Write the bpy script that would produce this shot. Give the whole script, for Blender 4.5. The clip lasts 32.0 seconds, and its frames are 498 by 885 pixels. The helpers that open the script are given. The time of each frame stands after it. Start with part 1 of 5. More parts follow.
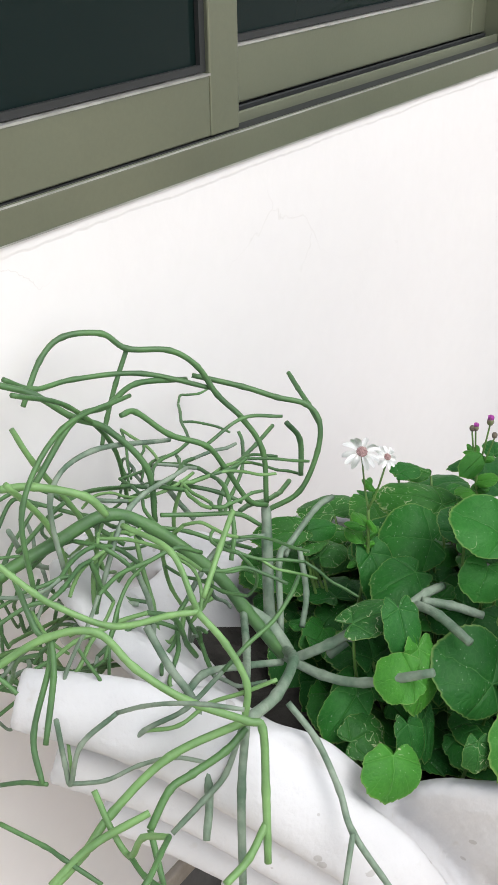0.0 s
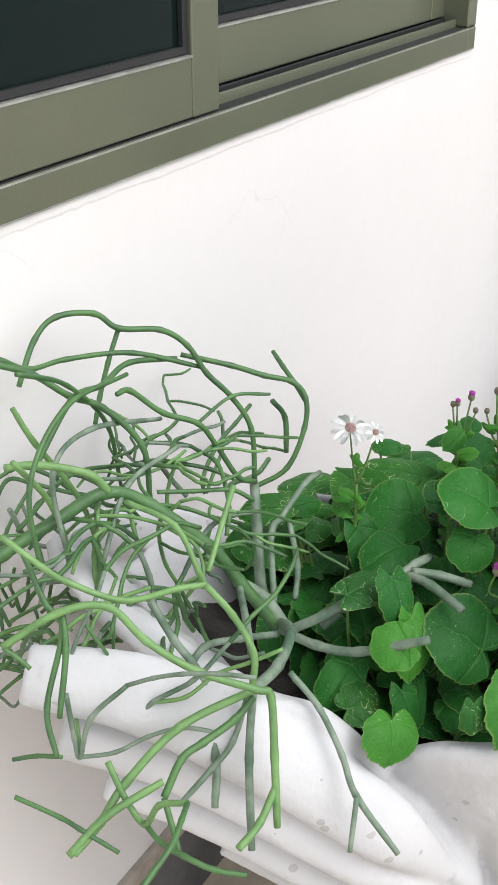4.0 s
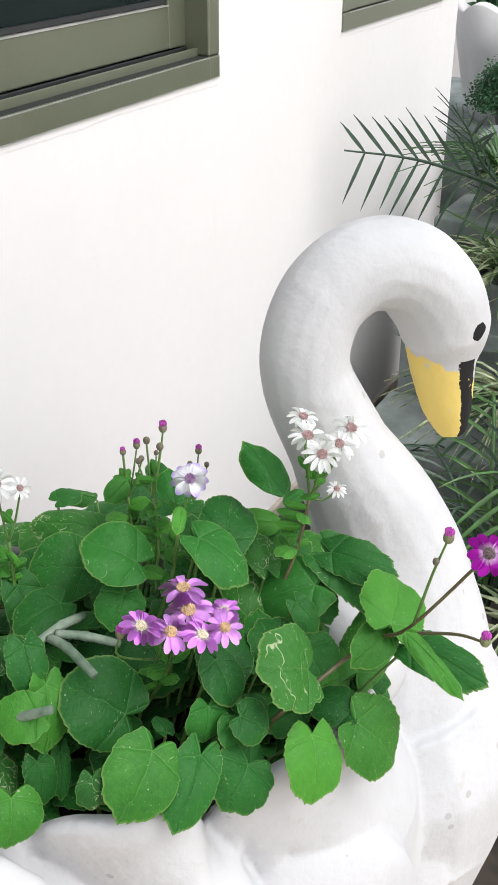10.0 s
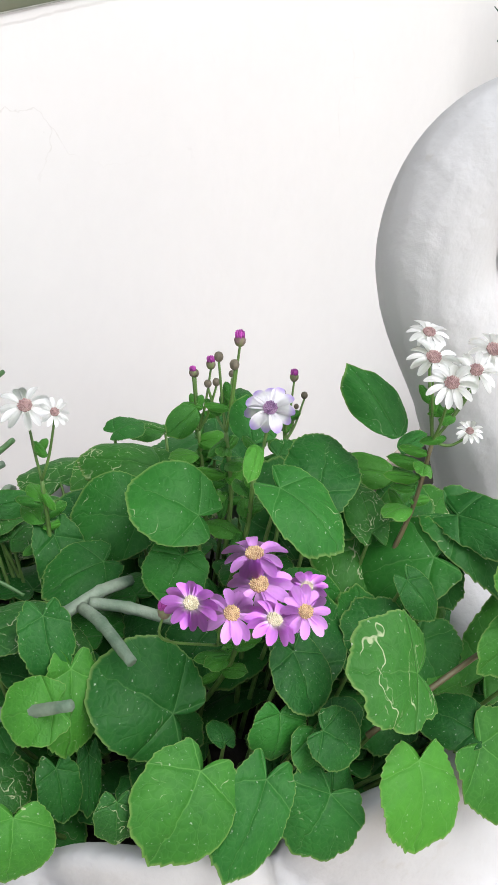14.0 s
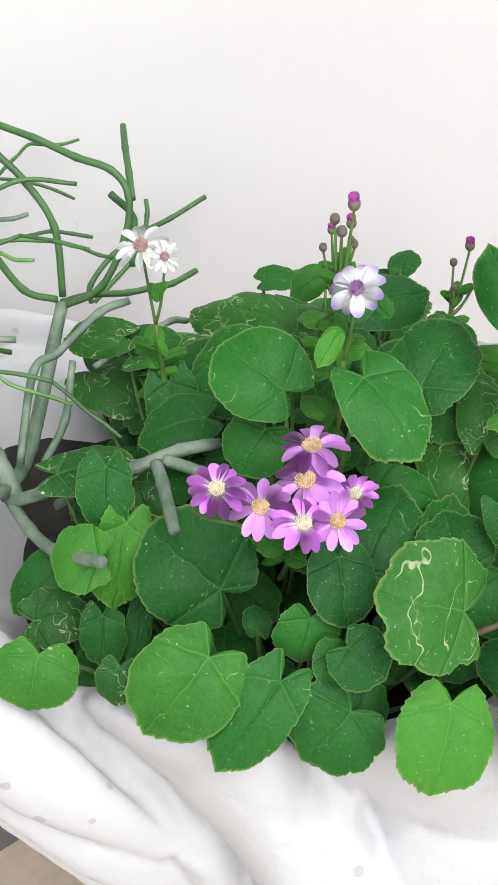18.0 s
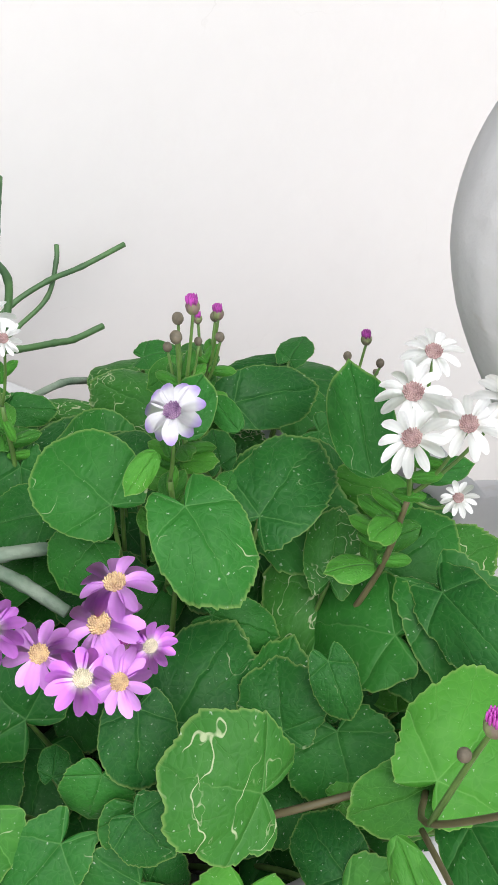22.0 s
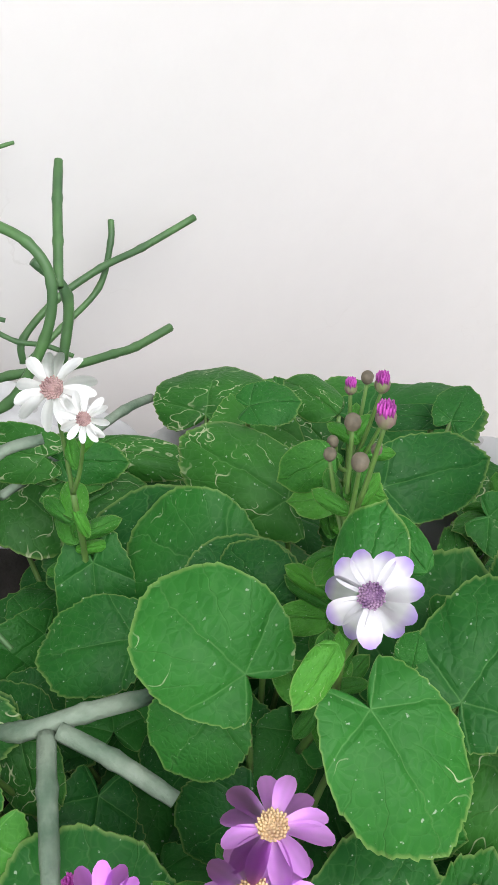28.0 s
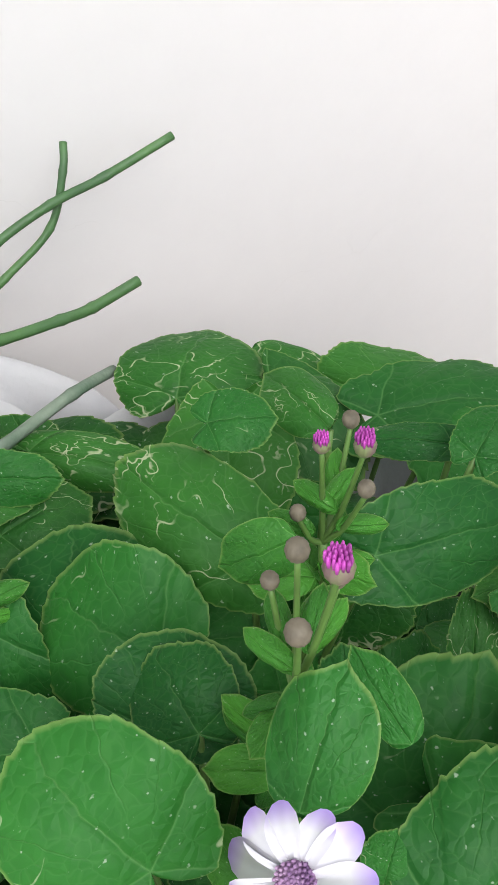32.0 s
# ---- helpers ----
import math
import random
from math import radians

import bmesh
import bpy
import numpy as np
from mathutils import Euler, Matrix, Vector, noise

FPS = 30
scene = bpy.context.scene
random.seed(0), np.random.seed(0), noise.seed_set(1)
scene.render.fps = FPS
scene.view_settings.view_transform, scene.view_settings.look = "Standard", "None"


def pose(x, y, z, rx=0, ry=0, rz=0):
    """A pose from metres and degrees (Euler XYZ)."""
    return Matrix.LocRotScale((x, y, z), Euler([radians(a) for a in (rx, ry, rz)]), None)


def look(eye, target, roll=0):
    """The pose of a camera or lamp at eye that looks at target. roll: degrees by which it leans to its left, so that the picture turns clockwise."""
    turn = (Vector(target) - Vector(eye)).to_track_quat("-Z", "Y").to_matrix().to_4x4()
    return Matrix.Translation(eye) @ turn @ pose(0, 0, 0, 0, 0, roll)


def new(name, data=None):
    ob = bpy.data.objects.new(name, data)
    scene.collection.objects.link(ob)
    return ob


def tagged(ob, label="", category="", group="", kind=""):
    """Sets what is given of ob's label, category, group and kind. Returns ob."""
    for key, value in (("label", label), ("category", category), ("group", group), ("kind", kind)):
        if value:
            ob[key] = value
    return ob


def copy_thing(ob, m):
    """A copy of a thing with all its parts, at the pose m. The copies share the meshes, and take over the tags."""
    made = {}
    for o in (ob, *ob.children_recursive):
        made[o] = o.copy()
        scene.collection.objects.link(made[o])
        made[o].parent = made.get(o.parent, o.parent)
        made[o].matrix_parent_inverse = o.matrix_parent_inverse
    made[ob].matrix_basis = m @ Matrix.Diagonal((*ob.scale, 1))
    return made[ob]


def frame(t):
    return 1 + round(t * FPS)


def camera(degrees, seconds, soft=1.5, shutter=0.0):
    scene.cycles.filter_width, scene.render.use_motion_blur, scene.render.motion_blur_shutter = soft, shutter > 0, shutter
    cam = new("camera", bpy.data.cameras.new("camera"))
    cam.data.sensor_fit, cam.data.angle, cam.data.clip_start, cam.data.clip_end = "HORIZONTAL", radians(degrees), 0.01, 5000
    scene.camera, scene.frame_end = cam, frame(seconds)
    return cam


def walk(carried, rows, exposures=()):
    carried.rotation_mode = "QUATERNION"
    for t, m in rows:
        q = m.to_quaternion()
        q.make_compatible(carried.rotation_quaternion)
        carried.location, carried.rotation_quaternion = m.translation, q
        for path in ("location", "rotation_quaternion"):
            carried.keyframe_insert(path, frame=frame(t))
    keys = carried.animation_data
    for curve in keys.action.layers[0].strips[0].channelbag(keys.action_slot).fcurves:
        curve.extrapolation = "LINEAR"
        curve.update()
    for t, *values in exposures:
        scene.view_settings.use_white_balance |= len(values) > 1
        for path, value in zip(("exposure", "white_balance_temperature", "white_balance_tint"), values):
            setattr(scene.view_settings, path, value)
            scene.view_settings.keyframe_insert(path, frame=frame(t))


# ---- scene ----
cam = camera(25.5, 32.0, soft=1.0)
PATH = [
    (0, (-0.0861, 0.1879, 1.5797), (1.3505, 1.2147, 0.6408), -0.96),
    (0.5, (-0.0744, 0.2083, 1.5803), (1.3742, 1.2050, 0.6273), -1.19),
    (1, (-0.0737, 0.2212, 1.5794), (1.3799, 1.2013, 0.6168), -1.68),
    (1.5, (-0.0881, 0.2022, 1.5874), (1.4117, 1.0999, 0.6155), -1.48),
    (2, (-0.1031, 0.1861, 1.5967), (1.4174, 1.0309, 0.6097), -1.31),
    (2.5, (-0.1176, 0.1940, 1.5999), (1.3770, 1.0827, 0.6118), -1.61),
    (4.5, (-0.1381, 0.2296, 1.5758), (1.3645, 1.1417, 0.6218), 0.63),
    (5, (-0.1355, 0.2263, 1.5739), (1.3854, 1.1026, 0.6153), 0.79),
    (5.5, (-0.1229, 0.2240, 1.5698), (1.4203, 1.0623, 0.6128), 0.75),
    (6, (-0.1204, 0.2127, 1.5806), (1.4625, 0.9775, 0.6270), 1.42),
    (6.5, (-0.1168, 0.2002, 1.5809), (1.4976, 0.9080, 0.6360), 1.35),
    (7, (-0.1166, 0.1794, 1.5857), (1.5376, 0.8112, 0.6561), 1.38),
    (7.5, (-0.1118, 0.1606, 1.5898), (1.5736, 0.7236, 0.6719), 1.45),
    (8, (-0.1047, 0.1461, 1.5926), (1.5994, 0.6770, 0.6902), 1.20),
    (8.5, (-0.0802, 0.1274, 1.5939), (1.6277, 0.6497, 0.6937), 1.14),
    (9, (-0.0583, 0.1008, 1.5956), (1.6362, 0.6558, 0.6896), 0.88),
    (9.5, (-0.0025, 0.0582, 1.5933), (1.6480, 0.7116, 0.6719), 0.62),
    (10, (0.0544, 0.0131, 1.5935), (1.6331, 0.8067, 0.6562), 0.47),
    (10.5, (0.1063, -0.0621, 1.5784), (1.6126, 0.8467, 0.6270), -0.19),
    (11, (0.1315, -0.0995, 1.5717), (1.5880, 0.8545, 0.5877), -0.47),
    (11.5, (0.1307, -0.0837, 1.5745), (1.5692, 0.8841, 0.5775), -0.55),
    (12, (0.1186, -0.0629, 1.5789), (1.5638, 0.9104, 0.5972), -0.46),
    (12.5, (0.1120, -0.0415, 1.5795), (1.5628, 0.9247, 0.5986), -0.25),
    (13, (0.2156, 0.0325, 1.5072), (1.6487, 1.0249, 0.5268), -0.78),
    (13.5, (0.2556, 0.0939, 1.4767), (1.7036, 1.0479, 0.4801), -0.19),
    (14, (0.2736, 0.0996, 1.4476), (1.6908, 1.0716, 0.4245), -0.90),
    (14.5, (0.3341, 0.0777, 1.4279), (1.6192, 1.1719, 0.3544), -1.99),
    (16.5, (0.5007, -0.0106, 1.4416), (1.3386, 1.3095, 0.1945), -6.01),
    (17, (0.5017, -0.0018, 1.4320), (1.3015, 1.3375, 0.1804), -6.08),
    (17.5, (0.4979, 0.0030, 1.4353), (1.2727, 1.3406, 0.1662), -6.19),
    (18, (0.4778, 0.0081, 1.4388), (1.2762, 1.3278, 0.1658), -5.78),
    (18.5, (0.4433, 0.0172, 1.4442), (1.3329, 1.2883, 0.1822), -3.09),
    (19, (0.4031, 0.0163, 1.4511), (1.3539, 1.2383, 0.1850), -2.35),
    (19.5, (0.3826, 0.0068, 1.4486), (1.3934, 1.2017, 0.2034), -1.59),
    (20, (0.4211, 0.0209, 1.4474), (1.4070, 1.2296, 0.1955), -1.49),
    (20.5, (0.5087, 0.0373, 1.4385), (1.3947, 1.3014, 0.1668), -2.92),
    (21, (0.5634, 0.0523, 1.4347), (1.3535, 1.3593, 0.1434), -3.72),
    (21.5, (0.6181, 0.0399, 1.4372), (1.3392, 1.3753, 0.1346), -4.68),
    (22, (0.6661, 0.0347, 1.4418), (1.3781, 1.3879, 0.1527), -3.58),
    (22.5, (0.7268, 0.0199, 1.4414), (1.4119, 1.3947, 0.1607), -4.43),
    (23, (0.7650, 0.0196, 1.4288), (1.4082, 1.4083, 0.1412), -5.68),
    (23.5, (0.7701, 0.0221, 1.4223), (1.3423, 1.4275, 0.1194), -6.41),
    (24, (0.7508, 0.0368, 1.4272), (1.2164, 1.4758, 0.1186), -7.33),
    (24.5, (0.7437, 0.0611, 1.4295), (1.1764, 1.4961, 0.1054), -7.08),
    (25, (0.7444, 0.1178, 1.4261), (1.1819, 1.5429, 0.0926), -6.37),
    (25.5, (0.7383, 0.1609, 1.4295), (1.1327, 1.5972, 0.0947), -7.88),
    (27.5, (0.6890, 0.2863, 1.4191), (1.2762, 1.5799, 0.0113), -3.68),
    (28, (0.7006, 0.2928, 1.3990), (1.3657, 1.4923, -0.0566), -1.90),
    (28.5, (0.7001, 0.2999, 1.3958), (1.3669, 1.4717, -0.0814), -2.66),
    (29, (0.7012, 0.3165, 1.3928), (1.3963, 1.4592, -0.0942), -2.46),
    (29.5, (0.7129, 0.3331, 1.3863), (1.4356, 1.4263, -0.1245), -2.01),
    (30, (0.7769, 0.3606, 1.3646), (1.4137, 1.4718, -0.1716), -4.00),
    (30.5, (0.8325, 0.4024, 1.3358), (1.3678, 1.5549, -0.2086), -5.44),
    (31, (0.8495, 0.4176, 1.3239), (1.3045, 1.5680, -0.2476), -6.91),
    (31.5, (0.8517, 0.4253, 1.3150), (1.2831, 1.5587, -0.2753), -6.93),
    (32, (0.8266, 0.4162, 1.3299), (1.2821, 1.5008, -0.2876), -5.95),
]
EXPOSURES = [(0.0, 0.56), (13.0, 0.61), (18.0, 0.65), (25.0, 0.66), (32.0, 0.77)]
walk(cam, [(t, look(eye, target, roll)) for t, eye, target, roll in PATH], exposures=EXPOSURES)

# ---- world and light ----
world = bpy.data.worlds.new("sky")
scene.world = world
world.use_nodes = True
wn, wl = world.node_tree.nodes, world.node_tree.links
sky = wn.new("ShaderNodeTexSky")
sky.sky_type, sky.sun_disc = "NISHITA", False
sky.sun_elevation, sky.sun_rotation = radians(57), radians(185)
sky.air_density, sky.dust_density, sky.ozone_density = 1.0, 1.2, 1.0
veil = wn.new("ShaderNodeHueSaturation")
veil.inputs["Saturation"].default_value = 0.25
wl.new(sky.outputs[0], veil.inputs["Color"])
wl.new(veil.outputs[0], wn["Background"].inputs[0])
wn["Background"].inputs[1].default_value = 0.19
sun = new("sun", bpy.data.lights.new("sun", "SUN"))
sun.data.energy, sun.data.angle, sun.data.color = 1.3, radians(45), (1.0, 0.985, 0.96)
sun.matrix_world = look((-0.2, -2.4, 3.7), (0.0, 0.0, 0.0))


# ---- materials ----
def material(name, color, rough=0.6, metal=0.0, spots=None, scale=8.0, bump=0.0, bump_scale=60.0, vary=0.15, spec=0.5, grain=0.35):
    """Base colour with two scales of variation, and fine relief."""
    m = bpy.data.materials.new(name)
    m.use_nodes = True
    n, l = m.node_tree.nodes, m.node_tree.links
    b = n["Principled BSDF"]
    b.inputs["Roughness"].default_value, b.inputs["Metallic"].default_value = rough, metal
    b.inputs["Specular IOR Level"].default_value = spec
    co = n.new("ShaderNodeTexCoord")
    big = n.new("ShaderNodeTexNoise")
    big.inputs["Scale"].default_value, big.inputs["Detail"].default_value = scale, 6
    fine = n.new("ShaderNodeTexNoise")
    fine.inputs["Scale"].default_value, fine.inputs["Detail"].default_value = bump_scale, 8
    for t in (big, fine):
        l.new(co.outputs["Object"], t.inputs["Vector"])
    ramp = n.new("ShaderNodeValToRGB")
    dark = spots or tuple(c * (1 - vary) for c in color)
    ramp.color_ramp.elements[0].position, ramp.color_ramp.elements[1].position = 0.34, 0.6
    ramp.color_ramp.elements[0].color = (*dark, 1)
    ramp.color_ramp.elements[1].color = (*color, 1)
    l.new(big.outputs["Fac"], ramp.inputs["Fac"])
    mix = n.new("ShaderNodeMix")
    mix.data_type, mix.blend_type = "RGBA", "MULTIPLY"
    mix.inputs[0].default_value = grain
    l.new(ramp.outputs[0], mix.inputs[6])
    l.new(fine.outputs["Fac"], mix.inputs[7])
    l.new(mix.outputs[2], b.inputs["Base Color"])
    if bump:
        bp = n.new("ShaderNodeBump")
        bp.inputs["Strength"].default_value, bp.inputs["Distance"].default_value = bump, 0.004
        l.new(fine.outputs["Fac"], bp.inputs["Height"])
        l.new(bp.outputs[0], b.inputs["Normal"])
    return m


def math_node(n, l, op, a, b=None, clamp=False):
    m = n.new("ShaderNodeMath")
    m.operation, m.use_clamp = op, clamp
    for k, v in enumerate((a, b)):
        if v is None:
            continue
        if isinstance(v, (int, float)):
            m.inputs[k].default_value = v
        else:
            l.new(v, m.inputs[k])
    return m.outputs[0]


def leaf_material(name, color, mined):
    """Leaf blade: pale veins that fan out from the stalk and branch, a net of fine veins, a pale rim, specks, and winding pale tunnels of miners."""
    m = bpy.data.materials.new(name)
    m.use_nodes = True
    n, l = m.node_tree.nodes, m.node_tree.links
    b = n["Principled BSDF"]
    b.inputs["Roughness"].default_value = 0.5
    b.inputs["Specular IOR Level"].default_value = 0.2
    uv = n.new("ShaderNodeUVMap")
    uv.uv_map = "blade"
    info = n.new("ShaderNodeObjectInfo")
    off = n.new("ShaderNodeCombineXYZ")
    l.new(math_node(n, l, "MULTIPLY", info.outputs["Random"], 37.0), off.inputs[0])
    l.new(math_node(n, l, "MULTIPLY", info.outputs["Random"], 91.0), off.inputs[1])
    shift = n.new("ShaderNodeVectorMath")
    shift.operation = "ADD"
    l.new(uv.outputs[0], shift.inputs[0])
    l.new(off.outputs[0], shift.inputs[1])

    def noise_tex(scale, detail):
        t = n.new("ShaderNodeTexNoise")
        t.inputs["Scale"].default_value, t.inputs["Detail"].default_value = scale, detail
        l.new(shift.outputs[0], t.inputs["Vector"])
        return t.outputs["Fac"]

    def mul(a, c, clamp=False):
        return math_node(n, l, "MULTIPLY", a, c, clamp)

    def add(a, c):
        return math_node(n, l, "ADD", a, c)

    def less(a, c, clamp=False):
        return math_node(n, l, "SUBTRACT", a, c, clamp)

    blotch, speck, wobble, mottle = noise_tex(1.9, 4), noise_tex(21, 2), noise_tex(5, 2), noise_tex(9, 5)
    sep = n.new("ShaderNodeSeparateXYZ")
    l.new(uv.outputs[0], sep.inputs[0])
    x, y = sep.outputs[0], sep.outputs[1]
    ang = add(math_node(n, l, "ARCTAN2", x, y), mul(less(wobble, 0.5), 0.22))
    rad = math_node(n, l, "SQRT", add(mul(x, x), mul(y, y)))

    def fan(freq, half):
        wave = math_node(n, l, "ABSOLUTE", math_node(n, l, "SINE", mul(ang, freq)))
        gap = mul(wave, math_node(n, l, "DIVIDE", rad, freq))
        return gap, less(1.0, math_node(n, l, "DIVIDE", gap, half), True)

    gap, vein = fan(2.6, 0.010)
    _, twig = fan(7.8, 0.0075)
    twig = mul(twig, mul(less(rad, 0.3, True), 4.0, True))
    net = n.new("ShaderNodeTexVoronoi")
    net.feature = "DISTANCE_TO_EDGE"
    net.inputs["Scale"].default_value = 11
    warp = n.new("ShaderNodeVectorMath")
    warp.operation = "MULTIPLY_ADD"
    jig = n.new("ShaderNodeTexNoise")
    jig.inputs["Scale"].default_value = 6
    l.new(shift.outputs[0], jig.inputs["Vector"])
    l.new(jig.outputs["Color"], warp.inputs[0])
    warp.inputs[1].default_value = (0.12, 0.12, 0.0)
    l.new(shift.outputs[0], warp.inputs[2])
    l.new(warp.outputs[0], net.inputs["Vector"])
    mesh_line = less(1.0, mul(net.outputs["Distance"], 14.0), True)
    tone = n.new("ShaderNodeValToRGB")
    tone.color_ramp.elements[0].position, tone.color_ramp.elements[1].position = 0.15, 0.85
    tone.color_ramp.elements[0].color = (color[0] * 0.42, color[1] * 0.52, color[2] * 0.62, 1)
    tone.color_ramp.elements[1].color = (color[0] * 1.95, color[1] * 1.5, color[2] * 1.1, 1)
    l.new(add(add(mul(blotch, 0.35), mul(mottle, 0.25)), mul(info.outputs["Random"], 0.36)), tone.inputs["Fac"])

    def over(base, fac, rgb):
        k = n.new("ShaderNodeMix")
        k.data_type = "RGBA"
        l.new(fac, k.inputs[0])
        l.new(base, k.inputs[6])
        k.inputs[7].default_value = (*rgb, 1)
        return k.outputs[2]

    pale = (color[0] * 1.6 + 0.09, color[1] * 1.2 + 0.13, color[2] * 1.5 + 0.05)
    out = over(tone.outputs[0], mul(mesh_line, 0.1), pale)
    out = over(out, mul(twig, 0.2), pale)
    out = over(out, mul(vein, mul(less(1.3, rad), 0.42, True)), pale)
    ring = n.new("ShaderNodeAttribute")
    ring.attribute_name = "ring"
    edge = mul(less(ring.outputs["Fac"], 0.962), 30.0, True)
    out = over(out, mul(edge, 0.5), (0.24, 0.36, 0.1))
    fleck = mul(less(speck, 0.68, True), 16.0, True)
    out = over(out, mul(fleck, 0.5), (0.5, 0.6, 0.46))
    # scars: pale, shaped like tiny crescents
    scar = n.new("ShaderNodeTexVoronoi")
    scar.inputs["Scale"].default_value = 7
    l.new(warp.outputs[0], scar.inputs["Vector"])
    dot = mul(less(0.09, scar.outputs["Distance"], True), 22.0, True)
    out = over(out, mul(mul(dot, mul(less(mottle, 0.53, True), 9.0, True)), 0.35), (0.55, 0.62, 0.48))

    def tunnel(scale, level, width, low, high, strength):
        t = noise_tex(scale, 1.8)
        line = less(1.0, mul(math_node(n, l, "ABSOLUTE", less(t, level)), width), True)
        gate = mul(mul(less(blotch, low, True), 14.0, True), mul(less(high, blotch, True), 14.0, True))
        return mul(mul(mul(line, 1.6, True), gate), strength)

    if mined:
        out = over(out, tunnel(2.6, 0.5, 105.0, 0.47, 0.66, 0.75), (0.5, 0.56, 0.34))
        out = over(out, tunnel(6.5, 0.53, 50.0, 0.57, 0.9, 0.7), (0.52, 0.56, 0.36))
    else:
        out = over(out, tunnel(2.4, 0.52, 120.0, 0.62, 0.9, 0.7), (0.46, 0.53, 0.32))
    l.new(out, b.inputs["Base Color"])
    bp = n.new("ShaderNodeBump")
    bp.inputs["Strength"].default_value, bp.inputs["Distance"].default_value = 0.5, 0.004
    puff = mul(math_node(n, l, "MINIMUM", gap, 0.04), 9.0)
    quilt = mul(math_node(n, l, "MINIMUM", net.outputs["Distance"], 0.35), 0.4)
    l.new(add(add(puff, quilt), add(mul(twig, -0.15), mul(mottle, 0.12))), bp.inputs["Height"])
    l.new(bp.outputs[0], b.inputs["Normal"])
    thin = n.new("ShaderNodeBsdfTranslucent")
    l.new(out, thin.inputs["Color"])
    mixed = n.new("ShaderNodeMixShader")
    mixed.inputs[0].default_value = 0.16
    l.new(b.outputs[0], mixed.inputs[1])
    l.new(thin.outputs[0], mixed.inputs[2])
    l.new(mixed.outputs[0], n["Material Output"].inputs[0])
    return m


def petal_material(name, root, tip, at=0.45):
    m = bpy.data.materials.new(name)
    m.use_nodes = True
    n, l = m.node_tree.nodes, m.node_tree.links
    b = n["Principled BSDF"]
    b.inputs["Roughness"].default_value = 0.55
    b.inputs["Specular IOR Level"].default_value = 0.2
    uv = n.new("ShaderNodeUVMap")
    uv.uv_map = "blade"
    sep = n.new("ShaderNodeSeparateXYZ")
    l.new(uv.outputs[0], sep.inputs[0])
    ramp = n.new("ShaderNodeValToRGB")
    ramp.color_ramp.elements[0].position, ramp.color_ramp.elements[1].position = at - 0.12, at + 0.2
    ramp.color_ramp.elements[0].color, ramp.color_ramp.elements[1].color = (*root, 1), (*tip, 1)
    l.new(sep.outputs[1], ramp.inputs["Fac"])
    streak = n.new("ShaderNodeTexWave")
    streak.inputs["Scale"].default_value, streak.inputs["Distortion"].default_value = 4.0, 1.5
    l.new(uv.outputs[0], streak.inputs["Vector"])
    mix = n.new("ShaderNodeMix")
    mix.data_type, mix.blend_type = "RGBA", "MULTIPLY"
    mix.inputs[0].default_value = 0.05
    l.new(ramp.outputs[0], mix.inputs[6])
    l.new(streak.outputs["Color"], mix.inputs[7])
    l.new(mix.outputs[2], b.inputs["Base Color"])
    thin = n.new("ShaderNodeBsdfTranslucent")
    l.new(mix.outputs[2], thin.inputs["Color"])
    mixed = n.new("ShaderNodeMixShader")
    mixed.inputs[0].default_value = 0.45
    l.new(b.outputs[0], mixed.inputs[1])
    l.new(thin.outputs[0], mixed.inputs[2])
    l.new(mixed.outputs[0], n["Material Output"].inputs[0])
    return m


PLASTER = material("white wall paint", (0.768, 0.745, 0.737), 0.85, spots=(0.738, 0.715, 0.707), scale=1.6, bump=0.12, bump_scale=35, spec=0.2, grain=0.04)
def add_cracks(m, strength):
    """Hairline cracks in the paint: thin broken lines, a little darker than the coat."""
    n, l = m.node_tree.nodes, m.node_tree.links
    b = n["Principled BSDF"]
    base = b.inputs["Base Color"].links[0].from_socket
    co = n.new("ShaderNodeTexCoord")
    warp = n.new("ShaderNodeTexNoise")
    warp.inputs["Scale"].default_value, warp.inputs["Detail"].default_value = 7, 6
    l.new(co.outputs["Object"], warp.inputs["Vector"])
    add = n.new("ShaderNodeVectorMath")
    add.operation = "MULTIPLY_ADD"
    l.new(warp.outputs["Color"], add.inputs[0])
    add.inputs[1].default_value = (0.25, 0.25, 0.25)
    l.new(co.outputs["Object"], add.inputs[2])
    cell = n.new("ShaderNodeTexVoronoi")
    cell.feature = "DISTANCE_TO_EDGE"
    cell.inputs["Scale"].default_value = 3.2
    l.new(add.outputs[0], cell.inputs["Vector"])
    thin = math_node(n, l, "SUBTRACT", 1.0, math_node(n, l, "MULTIPLY", cell.outputs["Distance"], 260.0), True)
    gate = n.new("ShaderNodeTexNoise")
    gate.inputs["Scale"].default_value, gate.inputs["Detail"].default_value = 4.5, 4
    l.new(co.outputs["Object"], gate.inputs["Vector"])
    some = math_node(n, l, "MULTIPLY", math_node(n, l, "SUBTRACT", gate.outputs["Fac"], 0.55, True), 8.0, True)
    k = n.new("ShaderNodeMix")
    k.data_type = "RGBA"
    l.new(math_node(n, l, "MULTIPLY", math_node(n, l, "MULTIPLY", thin, some), strength), k.inputs[0])
    l.new(base, k.inputs[6])
    k.inputs[7].default_value = (0.42, 0.38, 0.34, 1)
    l.new(k.outputs[2], b.inputs["Base Color"])


